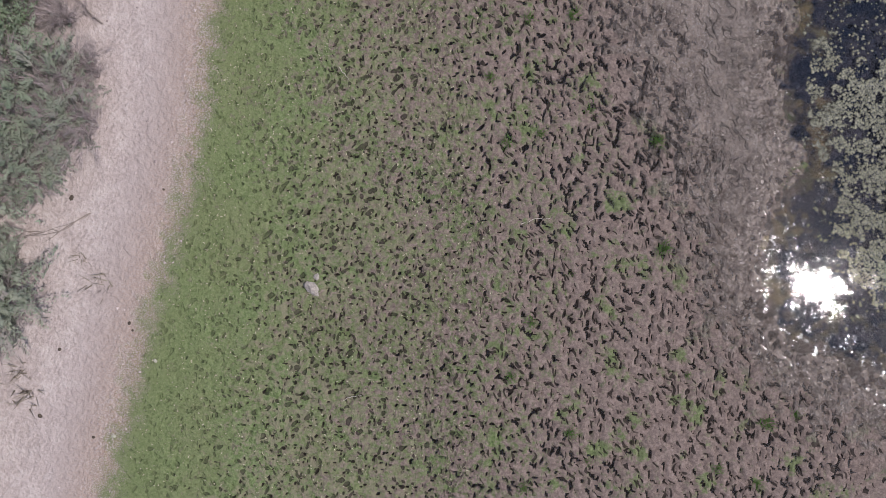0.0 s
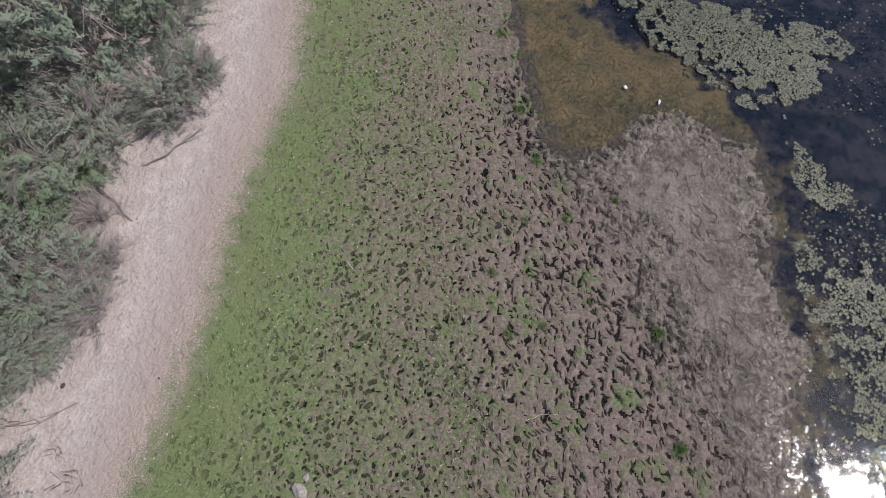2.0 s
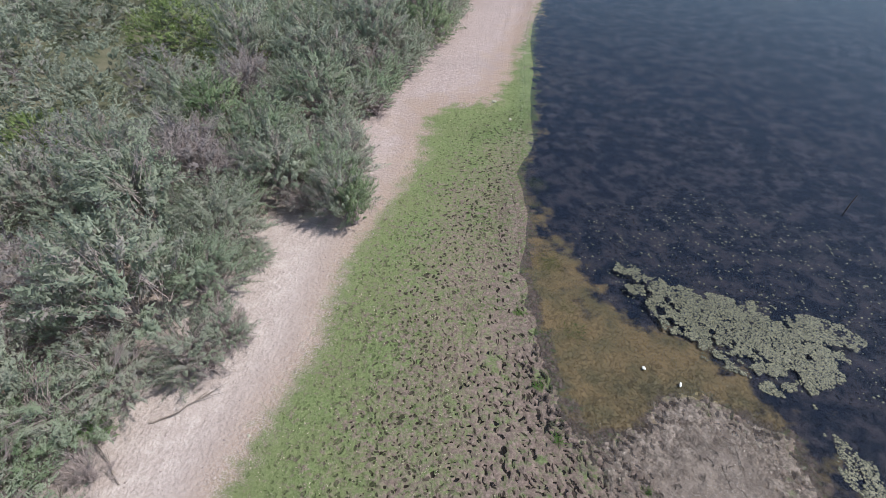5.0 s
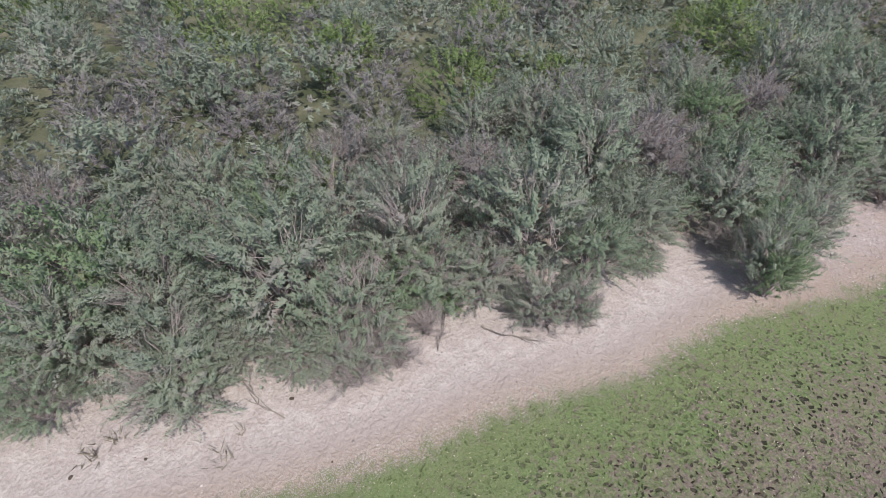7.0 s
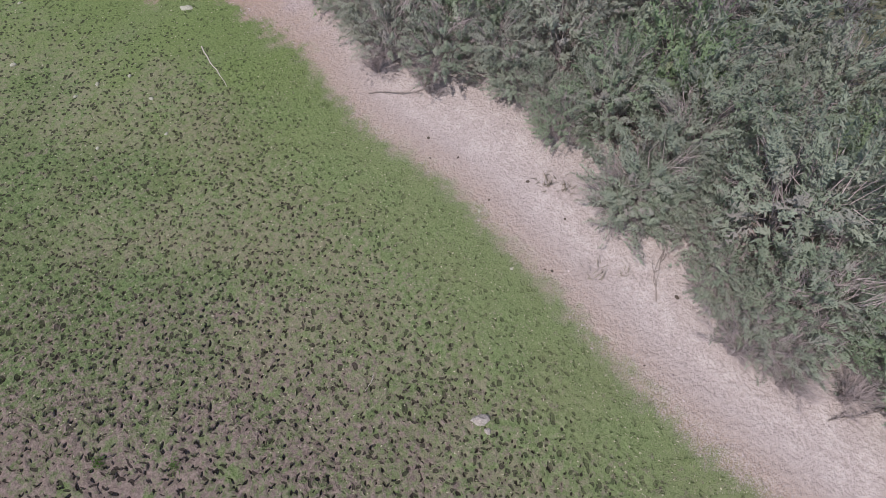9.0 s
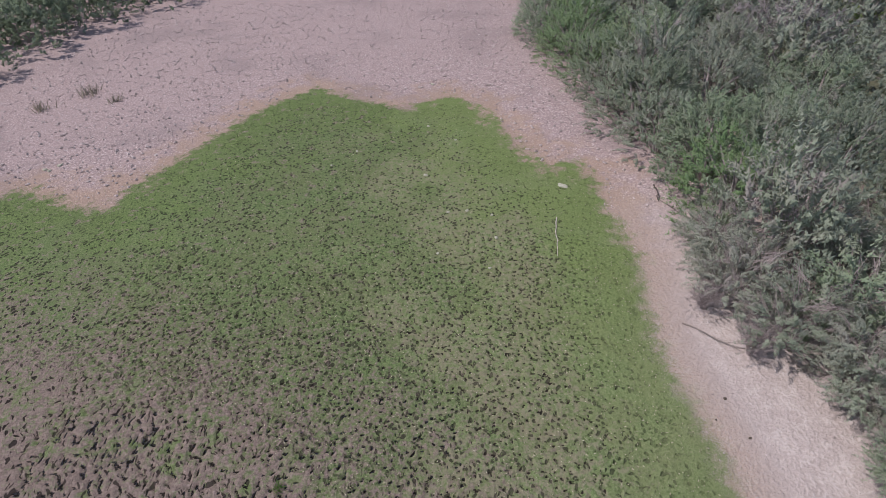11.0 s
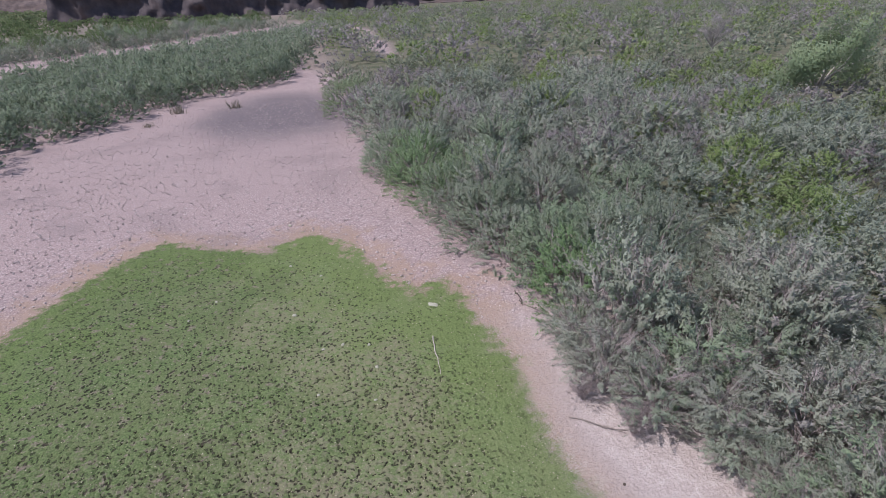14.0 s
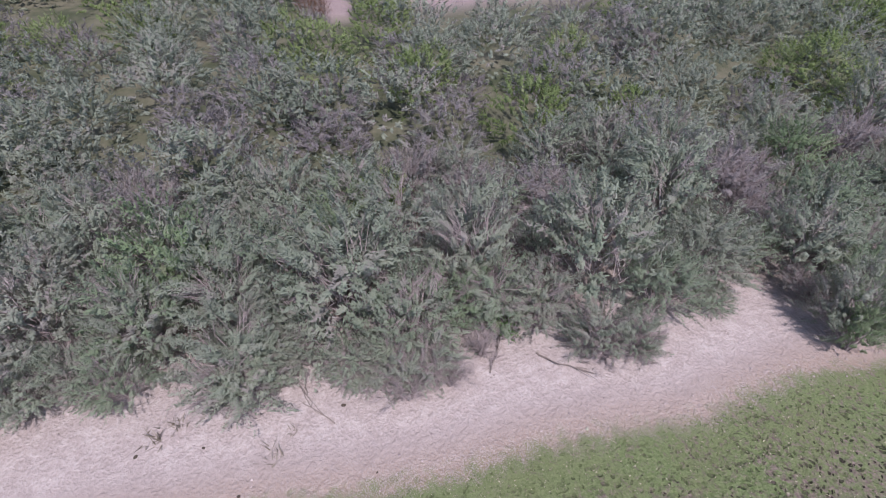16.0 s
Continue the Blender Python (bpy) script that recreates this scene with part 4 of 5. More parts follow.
HILL_ROCK = plain_material("red_brown_hill_rock", (0.060, 0.045, 0.045), (0.150, 0.112, 0.100), 0.09)
rock_face("cliff", -210, 160, -640, ROCK, "dark purple rock cliff far across the valley", (55, 40, 30), 2)
rock_face("hillside", 120, 1500, -1310, HILL_ROCK, "reddish brown rocky hillside beyond the groves", (45, 60, 160), 5)
rock_face("hillside", -900, -190, -900, HILL_ROCK, "low brown hillside beyond the river flats", (8, 14, 60), 8)


# ---- loose cover on the ground ----
def ground_z(x, y):
    return ground_height(np.asarray(x, float), np.asarray(y, float))[0]


def low_weeds():
    """Small leaves standing out of the green cover."""
    rng = np.random.default_rng(31)
    x, y = rng.uniform(-8, 18, 150000), rng.uniform(-42, 40, 150000)
    z, shore, water, mud, wet, hollow = ground_height(x, y)
    keep = (shore > 0.0) & (water < -0.1) & (hollow < 0.2) & (mud + 4 * (fbm(x * 0.8, y * 0.8, 3, 5) - 0.5) < -1.0)
    keep &= rng.random(len(x)) < np.where(np.abs(y) < 20, 1, 0.5)
    x, y, z = x[keep], y[keep], z[keep]
    n = len(x)
    base = np.stack([x, y, z - 0.01], 1)
    way = unit(rng.normal(size=(n, 3)) * np.array([1, 1, 0.3]) + np.array([0, 0, 0.55]))
    long = rng.uniform(0.04, 0.11, n)
    v, f = blades(base, way, long, long * 0.7, rng)
    me = mesh_of("low_weeds", v, f)
    me.materials.append(COVER)
    tagged(new("low_weeds", me), "low green weeds covering the trodden bank", "weeds", kind="stuff")
    pick = rng.random(n) < 0.2
    base = base[pick] + np.array([0, 0, 0.02])
    k = len(base)
    way = unit(rng.normal(size=(k, 3)) * np.array([1, 1, 0.15]) + np.array([0, 0, 0.1]))
    long = rng.uniform(0.04, 0.10, k)
    v, f = blades(base, way, long, long * 0.6, rng)
    me = mesh_of("dead_leaves", v, f)
    me.materials.append(PALE_LEAF)
    tagged(new("dead_leaves", me), "pale dead leaves strewn over the green cover", "leaves", kind="stuff")


PALE_LEAF = plain_material("pale_dead_leaf", (0.26, 0.235, 0.16), (0.42, 0.39, 0.29), 9)
low_weeds()

OCTA_V = np.array([(1, 0, 0), (-1, 0, 0), (0, 1, 0), (0, -1, 0), (0, 0, 1), (0, 0, -1)], float)
OCTA_F = np.array([(0, 2, 4), (2, 1, 4), (1, 3, 4), (3, 0, 4), (2, 0, 5), (1, 2, 5), (3, 1, 5), (0, 3, 5)])


def pebble_field(name, x, y, sizes, label, salt):
    rng = np.random.default_rng(salt)
    n = len(x)
    z = ground_z(x, y)
    shape = OCTA_V[None] * (sizes[:, None, None] * rng.uniform(0.6, 1.25, (n, 6, 1))) * np.array([1, 0.8, 0.55])
    turn = rng.uniform(0, 6.3, n)
    c, s = np.cos(turn)[:, None], np.sin(turn)[:, None]
    v = np.stack([shape[..., 0] * c - shape[..., 1] * s + x[:, None], shape[..., 0] * s + shape[..., 1] * c + y[:, None], shape[..., 2] + (z + 0.25 * sizes)[:, None]], -1)
    f = OCTA_F[None] + 6 * np.arange(n)[:, None, None]
    me = mesh_of(name, v.reshape(-1, 3), f.reshape(-1, 3))
    me.materials.append(STONE)
    return tagged(new(name, me), label, "pebbles", kind="stuff")


def pebbles():
    rng = np.random.default_rng(41)
    x, y = rng.uniform(-14, 48, 20000), rng.uniform(-110, -24, 20000)
    shore = inside_distance(x, y, SHORE)
    ok = (shore < -0.3) & (x > scrub_edge(y) - 0.5) & (inside_distance(x, y, BAND) < 0) & (rng.random(len(x)) < np.clip(1.3 + (y + 30) / 90, 0.2, 1))
    pebble_field("gravel_stones", x[ok], y[ok], 0.05 + 0.12 * rng.random(ok.sum()) ** 2, "pinkish grey stones strewn over the gravel bar", 42)
    x, y = rng.uniform(-12, 8, 16000), rng.uniform(-26, 75, 16000)
    shore = inside_distance(x, y, SHORE)
    ok = (shore < 0.3) & (x > scrub_edge(y) - 0.6) & (rng.random(len(x)) < 0.12 + 0.5 * smooth(14, 30, y) + 0.4 * smooth(-12, -24, y) + 0.25 * smooth(-1.5, 0, shore))
    pebble_field("bank_stones", x[ok], y[ok], rng.uniform(0.025, 0.075, ok.sum()), "small pale stones on the sandy bank", 43)


pebbles()


# ---- floating algae ----
def algae(name, outline, count, label, salt, sparse=0.5):
    rng = np.random.default_rng(salt)
    pts = np.array(outline)
    (x0, y0), (x1, y1) = pts.min(0), pts.max(0)
    x, y = rng.uniform(x0 - 0.5, x1 + 0.5, count), rng.uniform(y0 - 0.5, y1 + 0.5, count)
    d = inside_distance(x, y, outline)
    ok = (d + 1.6 * (fbm(x * 0.9, y * 0.9, 3, salt) - 0.5) > 0.0) & (fbm(x * 2.3, y * 2.3, 4, salt + 3) > sparse - 0.10 * np.clip(d, 0, 2)) & (inside_distance(x, y, WATER) > 0.25)
    x, y = x[ok], y[ok]
    n, k = len(x), 5
    a = 2 * np.pi * (np.arange(k)[None] + 0.35 * rng.random((n, k))) / k
    r = 0.02 + 0.065 * rng.random((n, 1)) ** 2.0 * rng.uniform(0.55, 1.25, (n, k))
    rim = np.stack([x[:, None] + r * np.cos(a), y[:, None] + r * np.sin(a), np.full((n, k), -0.064)], -1)
    top = np.stack([x, y, -0.058 + rng.uniform(0.002, 0.009, n)], -1)[:, None]
    v = np.concatenate([rim, top], 1).reshape(-1, 3)
    i = np.arange(k)
    f = np.stack([i, (i + 1) % k, np.full(k, k)], 1)[None] + (k + 1) * np.arange(n)[:, None, None]
    me = mesh_of(name, v, f.reshape(-1, 3))
    me.materials.append(ALGAE)
    return tagged(new(name, me), label, "algae", kind="stuff")


algae("algae_mat", [(10.0, 23.4), (12.5, 22.9), (15.2, 22), (19, 21.5), (21, 20.3), (19.6, 18.6), (17.2, 16.2), (15.5, 16.8), (12.2, 19.1), (10.4, 21.4)], 46000, "floating mat of yellowish grey algae on dark water", 5, 0.50)
algae("algae_mat", [(17.5, 14.9), (18.7, 14.1), (19.6, 12.8), (18.4, 12.1), (17.5, 12.4)], 4200, "small floating mat of pale algae", 6, 0.38)
algae("algae_mat", [(16.8, 10.8), (18.3, 9.9), (20, 10.2), (24, 9), (24, 2), (20, 1.2), (18.6, 3.4), (18.0, 6.2), (17.1, 8.3)], 34000, "grey foamy algae floating by the muddy shore", 8, 0.57)
algae("algae_flecks", [(9, 29), (16, 31), (26, 27), (27, 18), (22, 12), (20, 16), (13, 20), (8.5, 21), (7, 25)], 4500, "sparse flecks of floating algae on the open pond", 9, 0.60)
algae("algae_flecks", [(16.5, 12), (20, 13), (26, 8), (26, 2), (19, 0.5), (17.5, 4), (17.2, 9)], 6000, "sparse flecks of floating algae near the mud", 10, 0.56)


# ---- trees on the far flats ----
def tree(x, y, height, spread, leaf, label, salt, leaves=15000, bare=False):
    """Trunk and forked limbs, with a crown of leaf clumps round the limb ends."""
    rng = np.random.default_rng(salt)
    pieces, ends = [], []
    lean = rng.normal(size=2) * 0.05 * height
    fork = np.array([lean[0] * 0.4, lean[1] * 0.4, 0.28 * height])
    pieces.append(tube([(0, 0, -0.1), fork * 0.5 + (0.1, 0, 0), fork], np.array([0.035, 0.028, 0.022]) * height * (0.62 if bare else 0.85), 7))
    for n in range(9 if not bare else 12):
        a = 2 * math.pi * (n + rng.random() * 0.7) / 9
        tip = np.array([math.cos(a) * spread * rng.uniform(0.35, 0.9), math.sin(a) * spread * rng.uniform(0.35, 0.9), height * rng.uniform(0.38, 0.95)])
        mid = fork + (tip - fork) * 0.5 + rng.normal(size=3) * 0.05 * height
        pieces.append(tube([fork, mid, tip], [0.016 * height, 0.010 * height, 0.004 * height], 5))
        ends += [tip, mid * 0.4 + tip * 0.6]
        for k in range(5):
            start = fork + (tip - fork) * rng.uniform(0.35, 0.95)
            stop = start + unit(tip - fork + rng.normal(size=3) * height * 0.3) * height * rng.uniform(0.10, 0.2)
            pieces.append(tube([start, stop], [0.005 * height, 0.0015 * height], 3))
            ends.append(stop)
    ends = np.array(ends)
    z = float(ground_height(np.array([x]), np.array([y]), False)[0][0])
    top = tagged(new("bare_tree" if bare else "tree"), label, "tree", "trees on the river flats")
    top.matrix_basis = pose(x, y, z)
    v, f = joined(pieces)
    me = mesh_of("trunk", v, f, True)
    me.materials.append(PALE_BARK)
    new("trunk", me).parent = top
    pick = rng.integers(0, len(ends), leaves)
    d = unit(rng.normal(size=(leaves, 3)))
    spot = ends[pick] + d * (rng.random(leaves) ** 0.5 * 0.13 * height)[:, None]
    way = unit(d + rng.normal(size=d.shape) * 0.6 + np.array([0, 0, 0.4 if bare else -0.1]))
    long = (0.05 if bare else 0.024) * height * rng.uniform(0.6, 1.3, leaves)
    soft = unit(unit(spot - np.array([0, 0, 0.55 * height])) + 0.6 * d)
    v, f = blades(spot, unit(way - 0.8 * soft * (way * soft).sum(1, keepdims=True)), long, long * (0.08 if bare else 0.7), rng, soft + 0.3 * rng.normal(size=soft.shape))
    me = mesh_of("crown", v, f, normals=np.repeat(soft, 3, 0), tints={"plume": np.repeat(rng.random(len(ends))[pick], 3)})
    me.materials.append(leaf)
    new("crown", me).parent = top
    return top


PALE_BARK = plain_material("pale_tree_bark", (0.26, 0.23, 0.215), (0.46, 0.42, 0.40), 3)
tree(-79, -57.5, 13.0, 7.2, GREENER, "large dense green cottonwood tree above the scrub", 1)
tree(-86.5, -45.5, 12.0, 6.0, GROVE, "dark green willow tree with a pale forked trunk", 2, 11000)
tree(-88, -33.5, 10.5, 6.6, BRIGHT, "bright green cottonwood tree above grey scrub", 3)
tree(-80.8, -16.6, 12.5, 4.6, DRY, "tall leafless tree with pale grey limbs", 4, 2600, True)
tree(-112, -111, 13, 4.5, DRY, "tall leafless purple-grey tree on the flats", 5, 2600, True)
tree(-118, -18, 13, 4.0, GROVE, "dark green tree far on the flats", 6, 6000)




def mesquites():
    """Open-grown trees along the far side of the wash, with bare soil between them."""
    def room(x, y):
        d = inside_distance(x, y, BEYOND)
        return (d > 6) & (d < 48) & (hashed(np.floor(x / 11), np.floor(y / 11), 9) > 0.2)

    spots = scattered(150, -20, 260, -420, -90, room, 8.0, 19)
    rng = random.Random(23)
    kinds = []
    for n, (x, y) in enumerate(spots):
        if n < 3:
            kinds.append(tree(x, y, 5.4, 3.9, (GROVE, GREENER, GROVE)[n], "spreading green mesquite tree with a dark forked trunk", 30 + n, 2400))
        else:
            z = float(ground_height(np.array([x]), np.array([y]), False)[0][0])
            ob = copy_thing(kinds[n % 3], pose(x, y, z, 0, 0, rng.uniform(0, 360)))
            ob.scale = (rng.uniform(1.0, 1.55),) * 3


mesquites()
for x, y, h, salt in ((24, -312, 11, 41), (52, -285, 10, 42), (6, -330, 9, 43), (66, -262, 8, 44), (-4, -345, 10, 45)):
    tree(x, y, h, h * 0.62, WILLOW, "rounded pale green willow on the far bank", salt, 5200)


# ---- loose things ----
def part(name, bm_or_mesh, material, parent=None):
    me = bm_or_mesh
    me.materials.append(material)
    ob = new(name, me)
    if parent:
        ob.parent = parent
    return ob


def rest(x, y):
    return float(ground_z(np.array([x]), np.array([y]))[0])


def branch(name, points, radius, material, label, category="branch", forks=0, salt=0):
    """A dead branch that lies along points on the ground, with side twigs."""
    rng = np.random.default_rng(salt)
    pts = np.array([(x, y, rest(x, y) + h) for x, y, h in points])
    fine = np.array([pts[0] + (pts[-1] - pts[0]) * t for t in np.linspace(0, 1, 9)])
    s = np.linspace(0, len(pts) - 1, 9)
    for k in range(3):
        fine[:, k] = np.interp(s, np.arange(len(pts)), pts[:, k])
    fine[1:-1] += rng.normal(size=(7, 3)) * radius * np.array([0.9, 0.9, 0.4])
    origin = pts[0].copy()
    ob = part(name, mesh_of(name, *tube(fine - origin, radius * np.linspace(1, 0.35, 9), 6), True), material)
    ob.location = origin
    for n in range(forks):
        k = rng.integers(1, 8)
        way = unit(fine[k] - fine[k - 1] + rng.normal(size=3) * 0.06 + np.array([0, 0, 0.05])) * np.linalg.norm(pts[-1] - pts[0]) * rng.uniform(0.2, 0.45)
        twig = tube([fine[k] - origin, fine[k] + way * 0.5 + rng.normal(size=3) * 0.03 - origin, fine[k] + way - origin], [radius * 0.55, radius * 0.35, radius * 0.12], 4)
        part("twig", mesh_of("twig", *twig, True), material, ob)
    return tagged(ob, label, category)


GREY_WOOD = plain_material("weathered_grey_wood", (0.15, 0.12, 0.105), (0.30, 0.255, 0.23), 18)
DARK_WOOD = plain_material("dark_dead_wood", (0.035, 0.028, 0.025), (0.10, 0.08, 0.07), 18)
branch("fallen_stick", [(-4.1, -23.6, 0.05), (-3.72, -22.4, 0.04), (-3.62, -21.4, 0.04), (-3.3, -20.1, 0.03)], 0.035, PALE_WOOD, "long bleached stick lying on the green cover", salt=1)
branch("stick", [(1.5, -3.85, 0.02), (1.8, -3.7, 0.04), (2.15, -3.6, 0.02)], 0.016, PALE_WOOD, "short pale curved stick on the trodden green", salt=2)
branch("stick", [(0.2, 7.95, 0.02), (0.4, 7.72, 0.03), (0.58, 7.55, 0.02)], 0.014, PALE_WOOD, "short pale stick on the trodden green", salt=3)
branch("stick", [(7.2, 3.0, 0.02), (7.7, 3.25, 0.05), (8.2, 3.3, 0.02)], 0.014, PALE_WOOD, "thin pale twig lying on brown mud", salt=4)
branch("driftwood_branch", [(-8.5, 10.95, 0.06), (-8.0, 11.2, 0.10), (-7.3, 11.9, 0.16), (-6.75, 12.7, 0.10)], 0.04, GREY_WOOD, "forked grey driftwood branch on pale sand", forks=7, salt=5)
branch("dead_branch", [(-11.0, -26.2, 0.05), (-10.8, -25.2, 0.25), (-10.6, -24.6, 0.05)], 0.045, DARK_WOOD, "dark dead branch on the stony path", forks=5, salt=6)
branch("dead_branch", [(-10.7, -24.6, 0.05), (-11.4, -22.7, 0.08), (-12.4, -21.6, 0.10)], 0.03, GREY_WOOD, "grey dead branch at the foot of the scrub", forks=6, salt=7)
branch("dead_branch", [(-7.9, -14.6, 0.05), (-8.8, -13.6, 0.12), (-9.6, -12.6, 0.10)], 0.035, GREY_WOOD, "dry grey branch at the foot of the scrub", forks=6, salt=8)
branch("dead_branch", [(-8.0, 1.9, 0.05), (-8.9, 1.2, 0.15), (-9.9, 1.0, 0.3)], 0.03, GREY_WOOD, "dry grey branch reaching over the sand", forks=8, salt=9)
branch("dead_branch", [(-8.2, 8.6, 0.05), (-9.2, 9.4, 0.2), (-10.0, 9.9, 0.4)], 0.03, GREY_WOOD, "dry grey branch reaching over the sand", forks=8, salt=10)


def stake():
    ob = part("stake", mesh_of("stake", *tube([(0, 0, -0.6), (0.05, 0, 0.3), (0.15, 0.05, 0.9)], [0.035, 0.03, 0.02], 6)), DARK_WOOD)
    ob.location = (23.6, 30.6, -0.06)
    tagged(ob, "thin dark dead stake standing in the pond", "stake")


stake()


def lump(name, x, y, size, flat, material, label, category, salt, rise=0.2):
    """An irregular stone or clod."""
    bm = bmesh.new()
    bmesh.ops.create_icosphere(bm, subdivisions=2, radius=1)
    for v in bm.verts:
        n = noise.noise(v.co * 1.3 + Vector((salt, 0, 0))) * 0.35 + noise.noise(v.co * 3 + Vector((0, salt, 0))) * 0.15
        v.co = Vector((v.co.x * size[0], v.co.y * size[1], v.co.z * flat)) * (1 + n)
    me = bpy.data.meshes.new(name)
    bm.to_mesh(me)
    bm.free()
    ob = part(name, me, material)
    ob.matrix_basis = pose(x, y, rest(x, y) + flat * rise, 0, 0, salt * 47)
    return tagged(ob, label, category)


PALE_CLOD = plain_material("pale_dry_clod", (0.20, 0.175, 0.155), (0.42, 0.38, 0.345), 16)
PALE_STONE = plain_material("pale_stone", (0.26, 0.25, 0.19), (0.42, 0.41, 0.34), 9)
DUNG = plain_material("dry_dung", (0.045, 0.035, 0.028), (0.11, 0.085, 0.065), 20)
WHITE = plain_material("white_plastic", (0.70, 0.70, 0.68), (0.82, 0.82, 0.80), 4, 0.4, 0.05)
lump("clod", 0.0, 0.0, (0.20, 0.33), 0.16, PALE_CLOD, "pale bleached clod on the green cover", "clod", 1)
lump("clod", 0.12, 0.42, (0.12, 0.10), 0.08, PALE_CLOD, "small pale crumb beside a larger clod", "clod", 2)
lump("stone", -5.33, -27.0, (0.38, 0.20), 0.10, PALE_STONE, "flat pale stone at the end of the green", "stone", 3)
for n, (x, y, r) in enumerate([(1.15, -24.9, 0.13), (-0.22, -22.05, 0.13), (3.47, -29.35, 0.17), (2.3, -24.9, 0.11), (-0.3, -24.3, 0.12), (8.3, -33.3, 0.11),
                               (2.9, -36.7, 0.12), (1.0, -34.2, 0.12), (10.0, -31.5, 0.10), (2.1, -44.85, 0.2), (30.4, -33.2, 0.18), (29.6, -33.7, 0.2), (30.0, -33.0, 0.15),
                               (-5.3, -3.1, 0.08), (-6.5, -5.9, 0.08), (2.0, 40.3, 0.2), (3.4, 37.7, 0.14), (-4.6, 11.2, 0.09), (0.5, -19.5, 0.1), (3.2, -21.0, 0.1)]):
    lump("stone", x, y, (r, r * 0.75), r * 0.5, PALE_STONE, "small pale stone on the green bank", "stone", 5 + n)
for n, (x, y, r) in enumerate([(-6.36, -1.86, 0.10), (-6.22, -2.1, 0.08), (-9.1, -5.4, 0.13), (-8.66, -3.0, 0.10), (-8.7, 2.38, 0.14), (-7.2, -6.0, 0.09), (-8.0, -8.6, 0.10), (-7.9, -10.4, 0.12), (-7.1, -9.5, 0.08), (-5.6, 3.0, 0.07)]):
    lump("dung", x, y, (r * 0.7, r * 0.55), r * 0.28, DUNG, "dark dry dropping on the pale sand", "dung", 40 + n)
lump("litter", 10.63, 16.95, (0.09, 0.07), 0.04, WHITE, "white scrap of litter in the shallows", "litter", 60, 2.5)
lump("litter", 12.02, 16.32, (0.045, 0.13), 0.04, WHITE, "white litter bottle in the shallows", "litter", 61, 2.5)


def tuft(x, y, size, count, material, label, salt, name="grass_tuft", category="grass", stiff=0.5, spread=0.30):
    """Loose blades that rise from one root."""
    rng = np.random.default_rng(salt)
    base = rng.normal(size=(count, 3)) * np.array([spread, spread, 0]) * size
    way = unit(rng.normal(size=(count, 3)) * np.array([1, 1, 0.2]) + base / size * 0.24 / spread + np.array([0, 0, stiff * 2]))
    long = size * rng.uniform(0.4, 1.0, count)
    v, f = blades(base, way, long, np.maximum(0.012, long * 0.09), rng)
    v[:, 2] = np.maximum(v[:, 2], -0.01)
    ob = part(name, mesh_of(name, v, f), material)
    ob.location = (x, y, rest(x, y) - 0.01)
    return tagged(ob, label, category, kind="stuff" if name == "water_weed" else "")


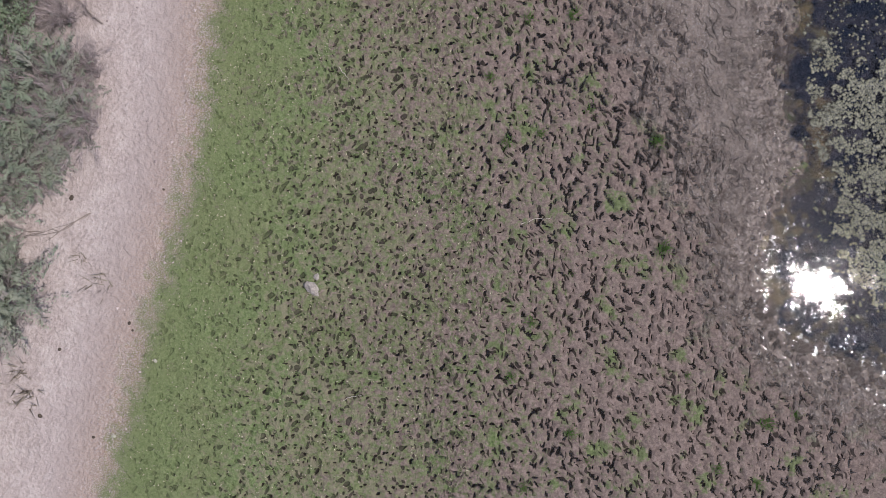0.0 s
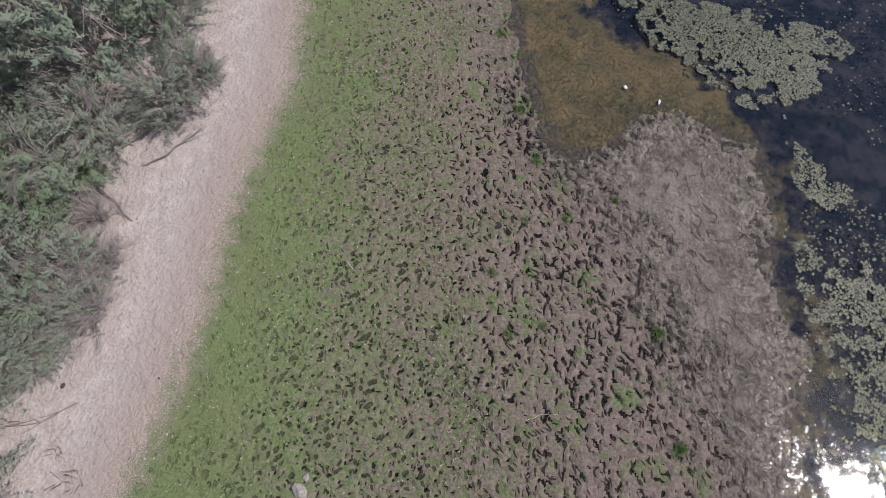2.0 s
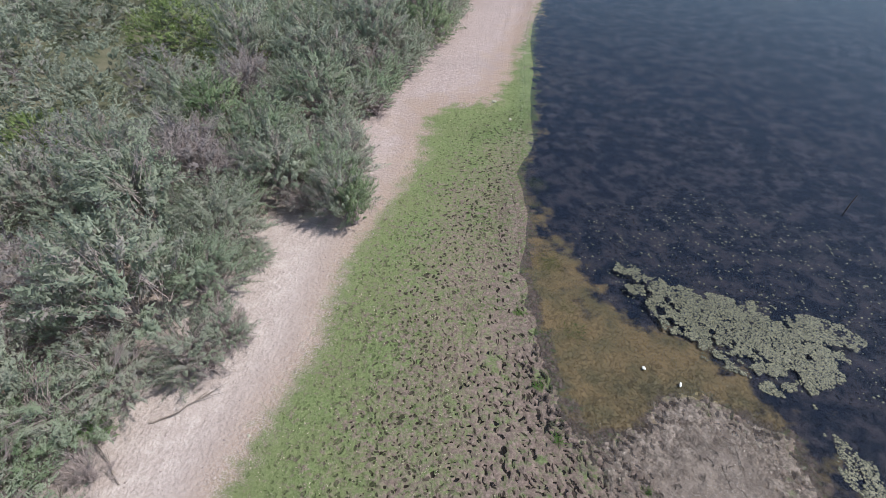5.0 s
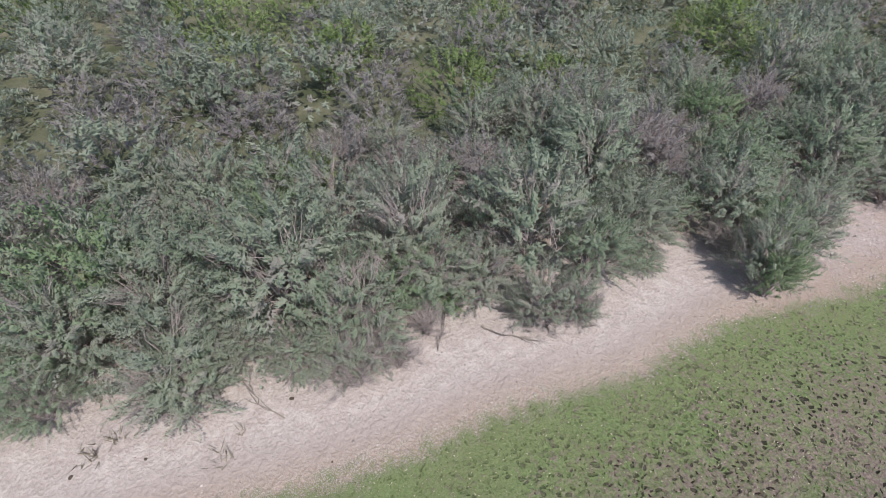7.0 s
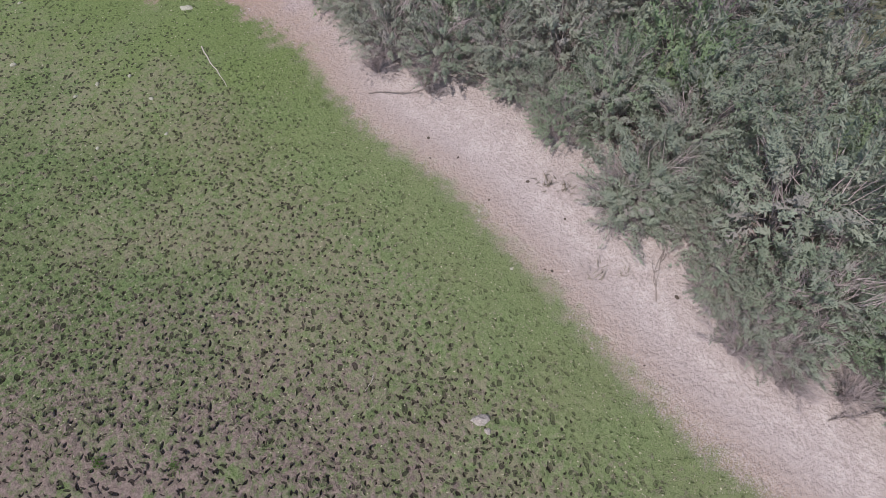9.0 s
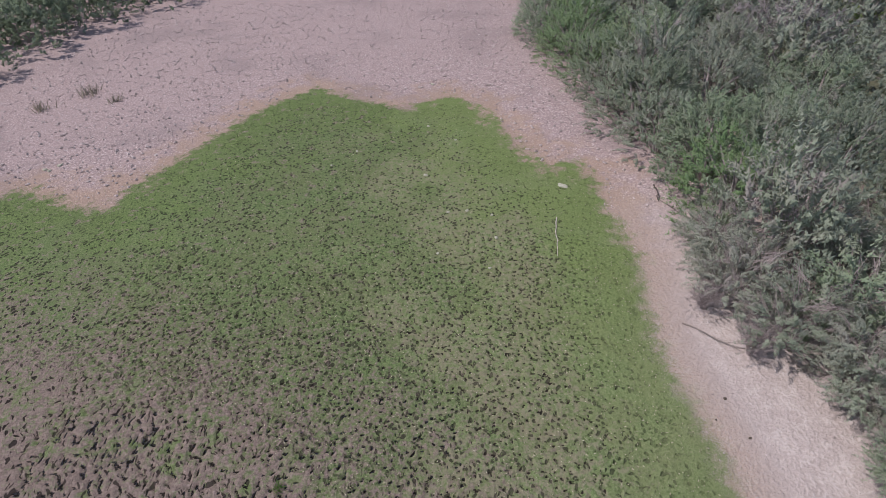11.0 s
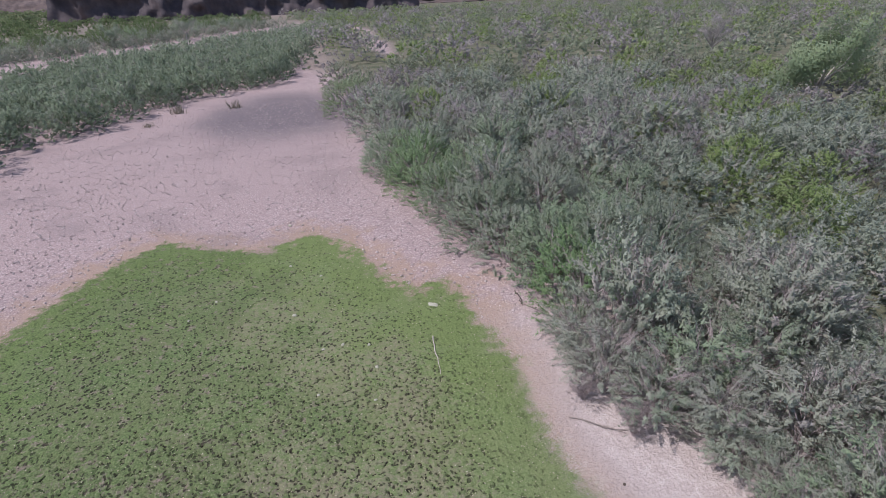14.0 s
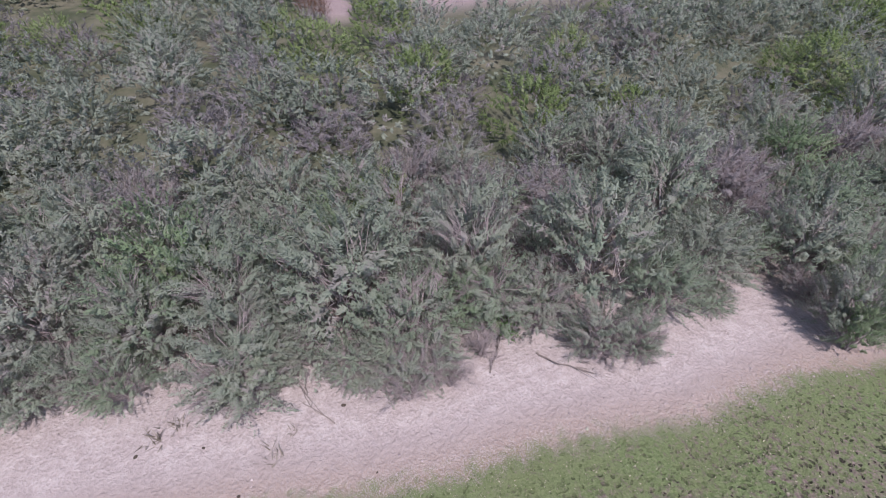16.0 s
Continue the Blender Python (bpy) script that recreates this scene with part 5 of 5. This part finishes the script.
FRESH = foliage_material("fresh_grass", (0.07, 0.15, 0.03), (0.13, 0.24, 0.06), (0.15, 0.20, 0.07), 0.2)
LIME = foliage_material("lime_weed", (0.11, 0.15, 0.025), (0.19, 0.235, 0.05), (0.18, 0.20, 0.07), 0.2)
STRAW = foliage_material("dry_stalk", (0.20, 0.17, 0.13), (0.34, 0.30, 0.25), (0.27, 0.25, 0.20), 0.2)
for n, (x, y, r) in enumerate([(9.66, -4.2, 0.3), (10.4, -5.2, 0.22), (15.0, -5.0, 0.25), (16.45, -5.4, 0.3), (7.9, -0.45, 0.28), (7.4, -2.4, 0.3), (9.2, 7.3, 0.3), (8.3, 10.6, 0.35),
                               (6.75, 10.3, 0.3), (7.6, 6.3, 0.25), (6.4, 5.9, 0.35), (16.5, -3.2, 0.38), (17.6, -2.8, 0.3), (9.18, 1.41, 0.28), (12.3, 2.6, 0.4), (11.8, 6.4, 0.35),
                               (10.2, 11.6, 0.3), (7.0, 13.0, 0.35), (6.2, 15.3, 0.35), (5.2, 19.2, 0.3), (12.8, -6.8, 0.3), (9.9, -8.2, 0.35), (8.2, -6.3, 0.3), (13.6, -1.8, 0.2), (5.6, 8.1, 0.3)]):
    tuft(x, y, r, 90, FRESH, "small fresh green tuft growing from the mud", 100 + n)
tuft(6.2, 23.1, 0.22, 700, LIME, "yellow-green water weed at the pond edge", 130, "water_weed", "weed", 0.15, 1.9)
tuft(6.6, 22.5, 0.2, 450, LIME, "yellow-green water weed at the pond edge", 131, "water_weed", "weed", 0.15, 1.9)
tuft(5.4, 29.8, 0.2, 380, LIME, "yellow-green water weed at the pond edge", 132, "water_weed", "weed", 0.15, 1.9)
tuft(5.3, 27.6, 0.18, 300, LIME, "yellow-green water weed at the pond edge", 133, "water_weed", "weed", 0.15, 1.9)
for n, (x, y, r) in enumerate([(-7.5, -0.4, 0.7), (-9.6, -4.6, 0.9), (-9.9, -3.9, 0.7), (-8.2, 0.3, 0.4), (-9.7, 7.6, 0.8), (33.3, -47.0, 1.3), (30.1, -45.0, 0.9), (36.1, -44.0, 1.1), (40.1, -41.3, 1.3),
                               (15.4, -107.7, 2.2), (5.5, -108.2, 2.2), (19.2, -97.6, 1.2), (-6.2, 33.0, 0.6)]):
    tuft(x, y, r, 26 if y > -30 else 60, STRAW, "dry leafless stalks standing on bare ground", 150 + n, "dry_plant", "plant", 0.7 if y > -30 else 1.5)
tuft(7.6, 18.6, 0.2, 500, FRESH, "green water weed in the brown shallows", 140, "water_weed", "weed", 0.15, 1.6)
tuft(7.3, 19.8, 0.2, 300, FRESH, "green water weed in the brown shallows", 141, "water_weed", "weed", 0.15, 1.4)
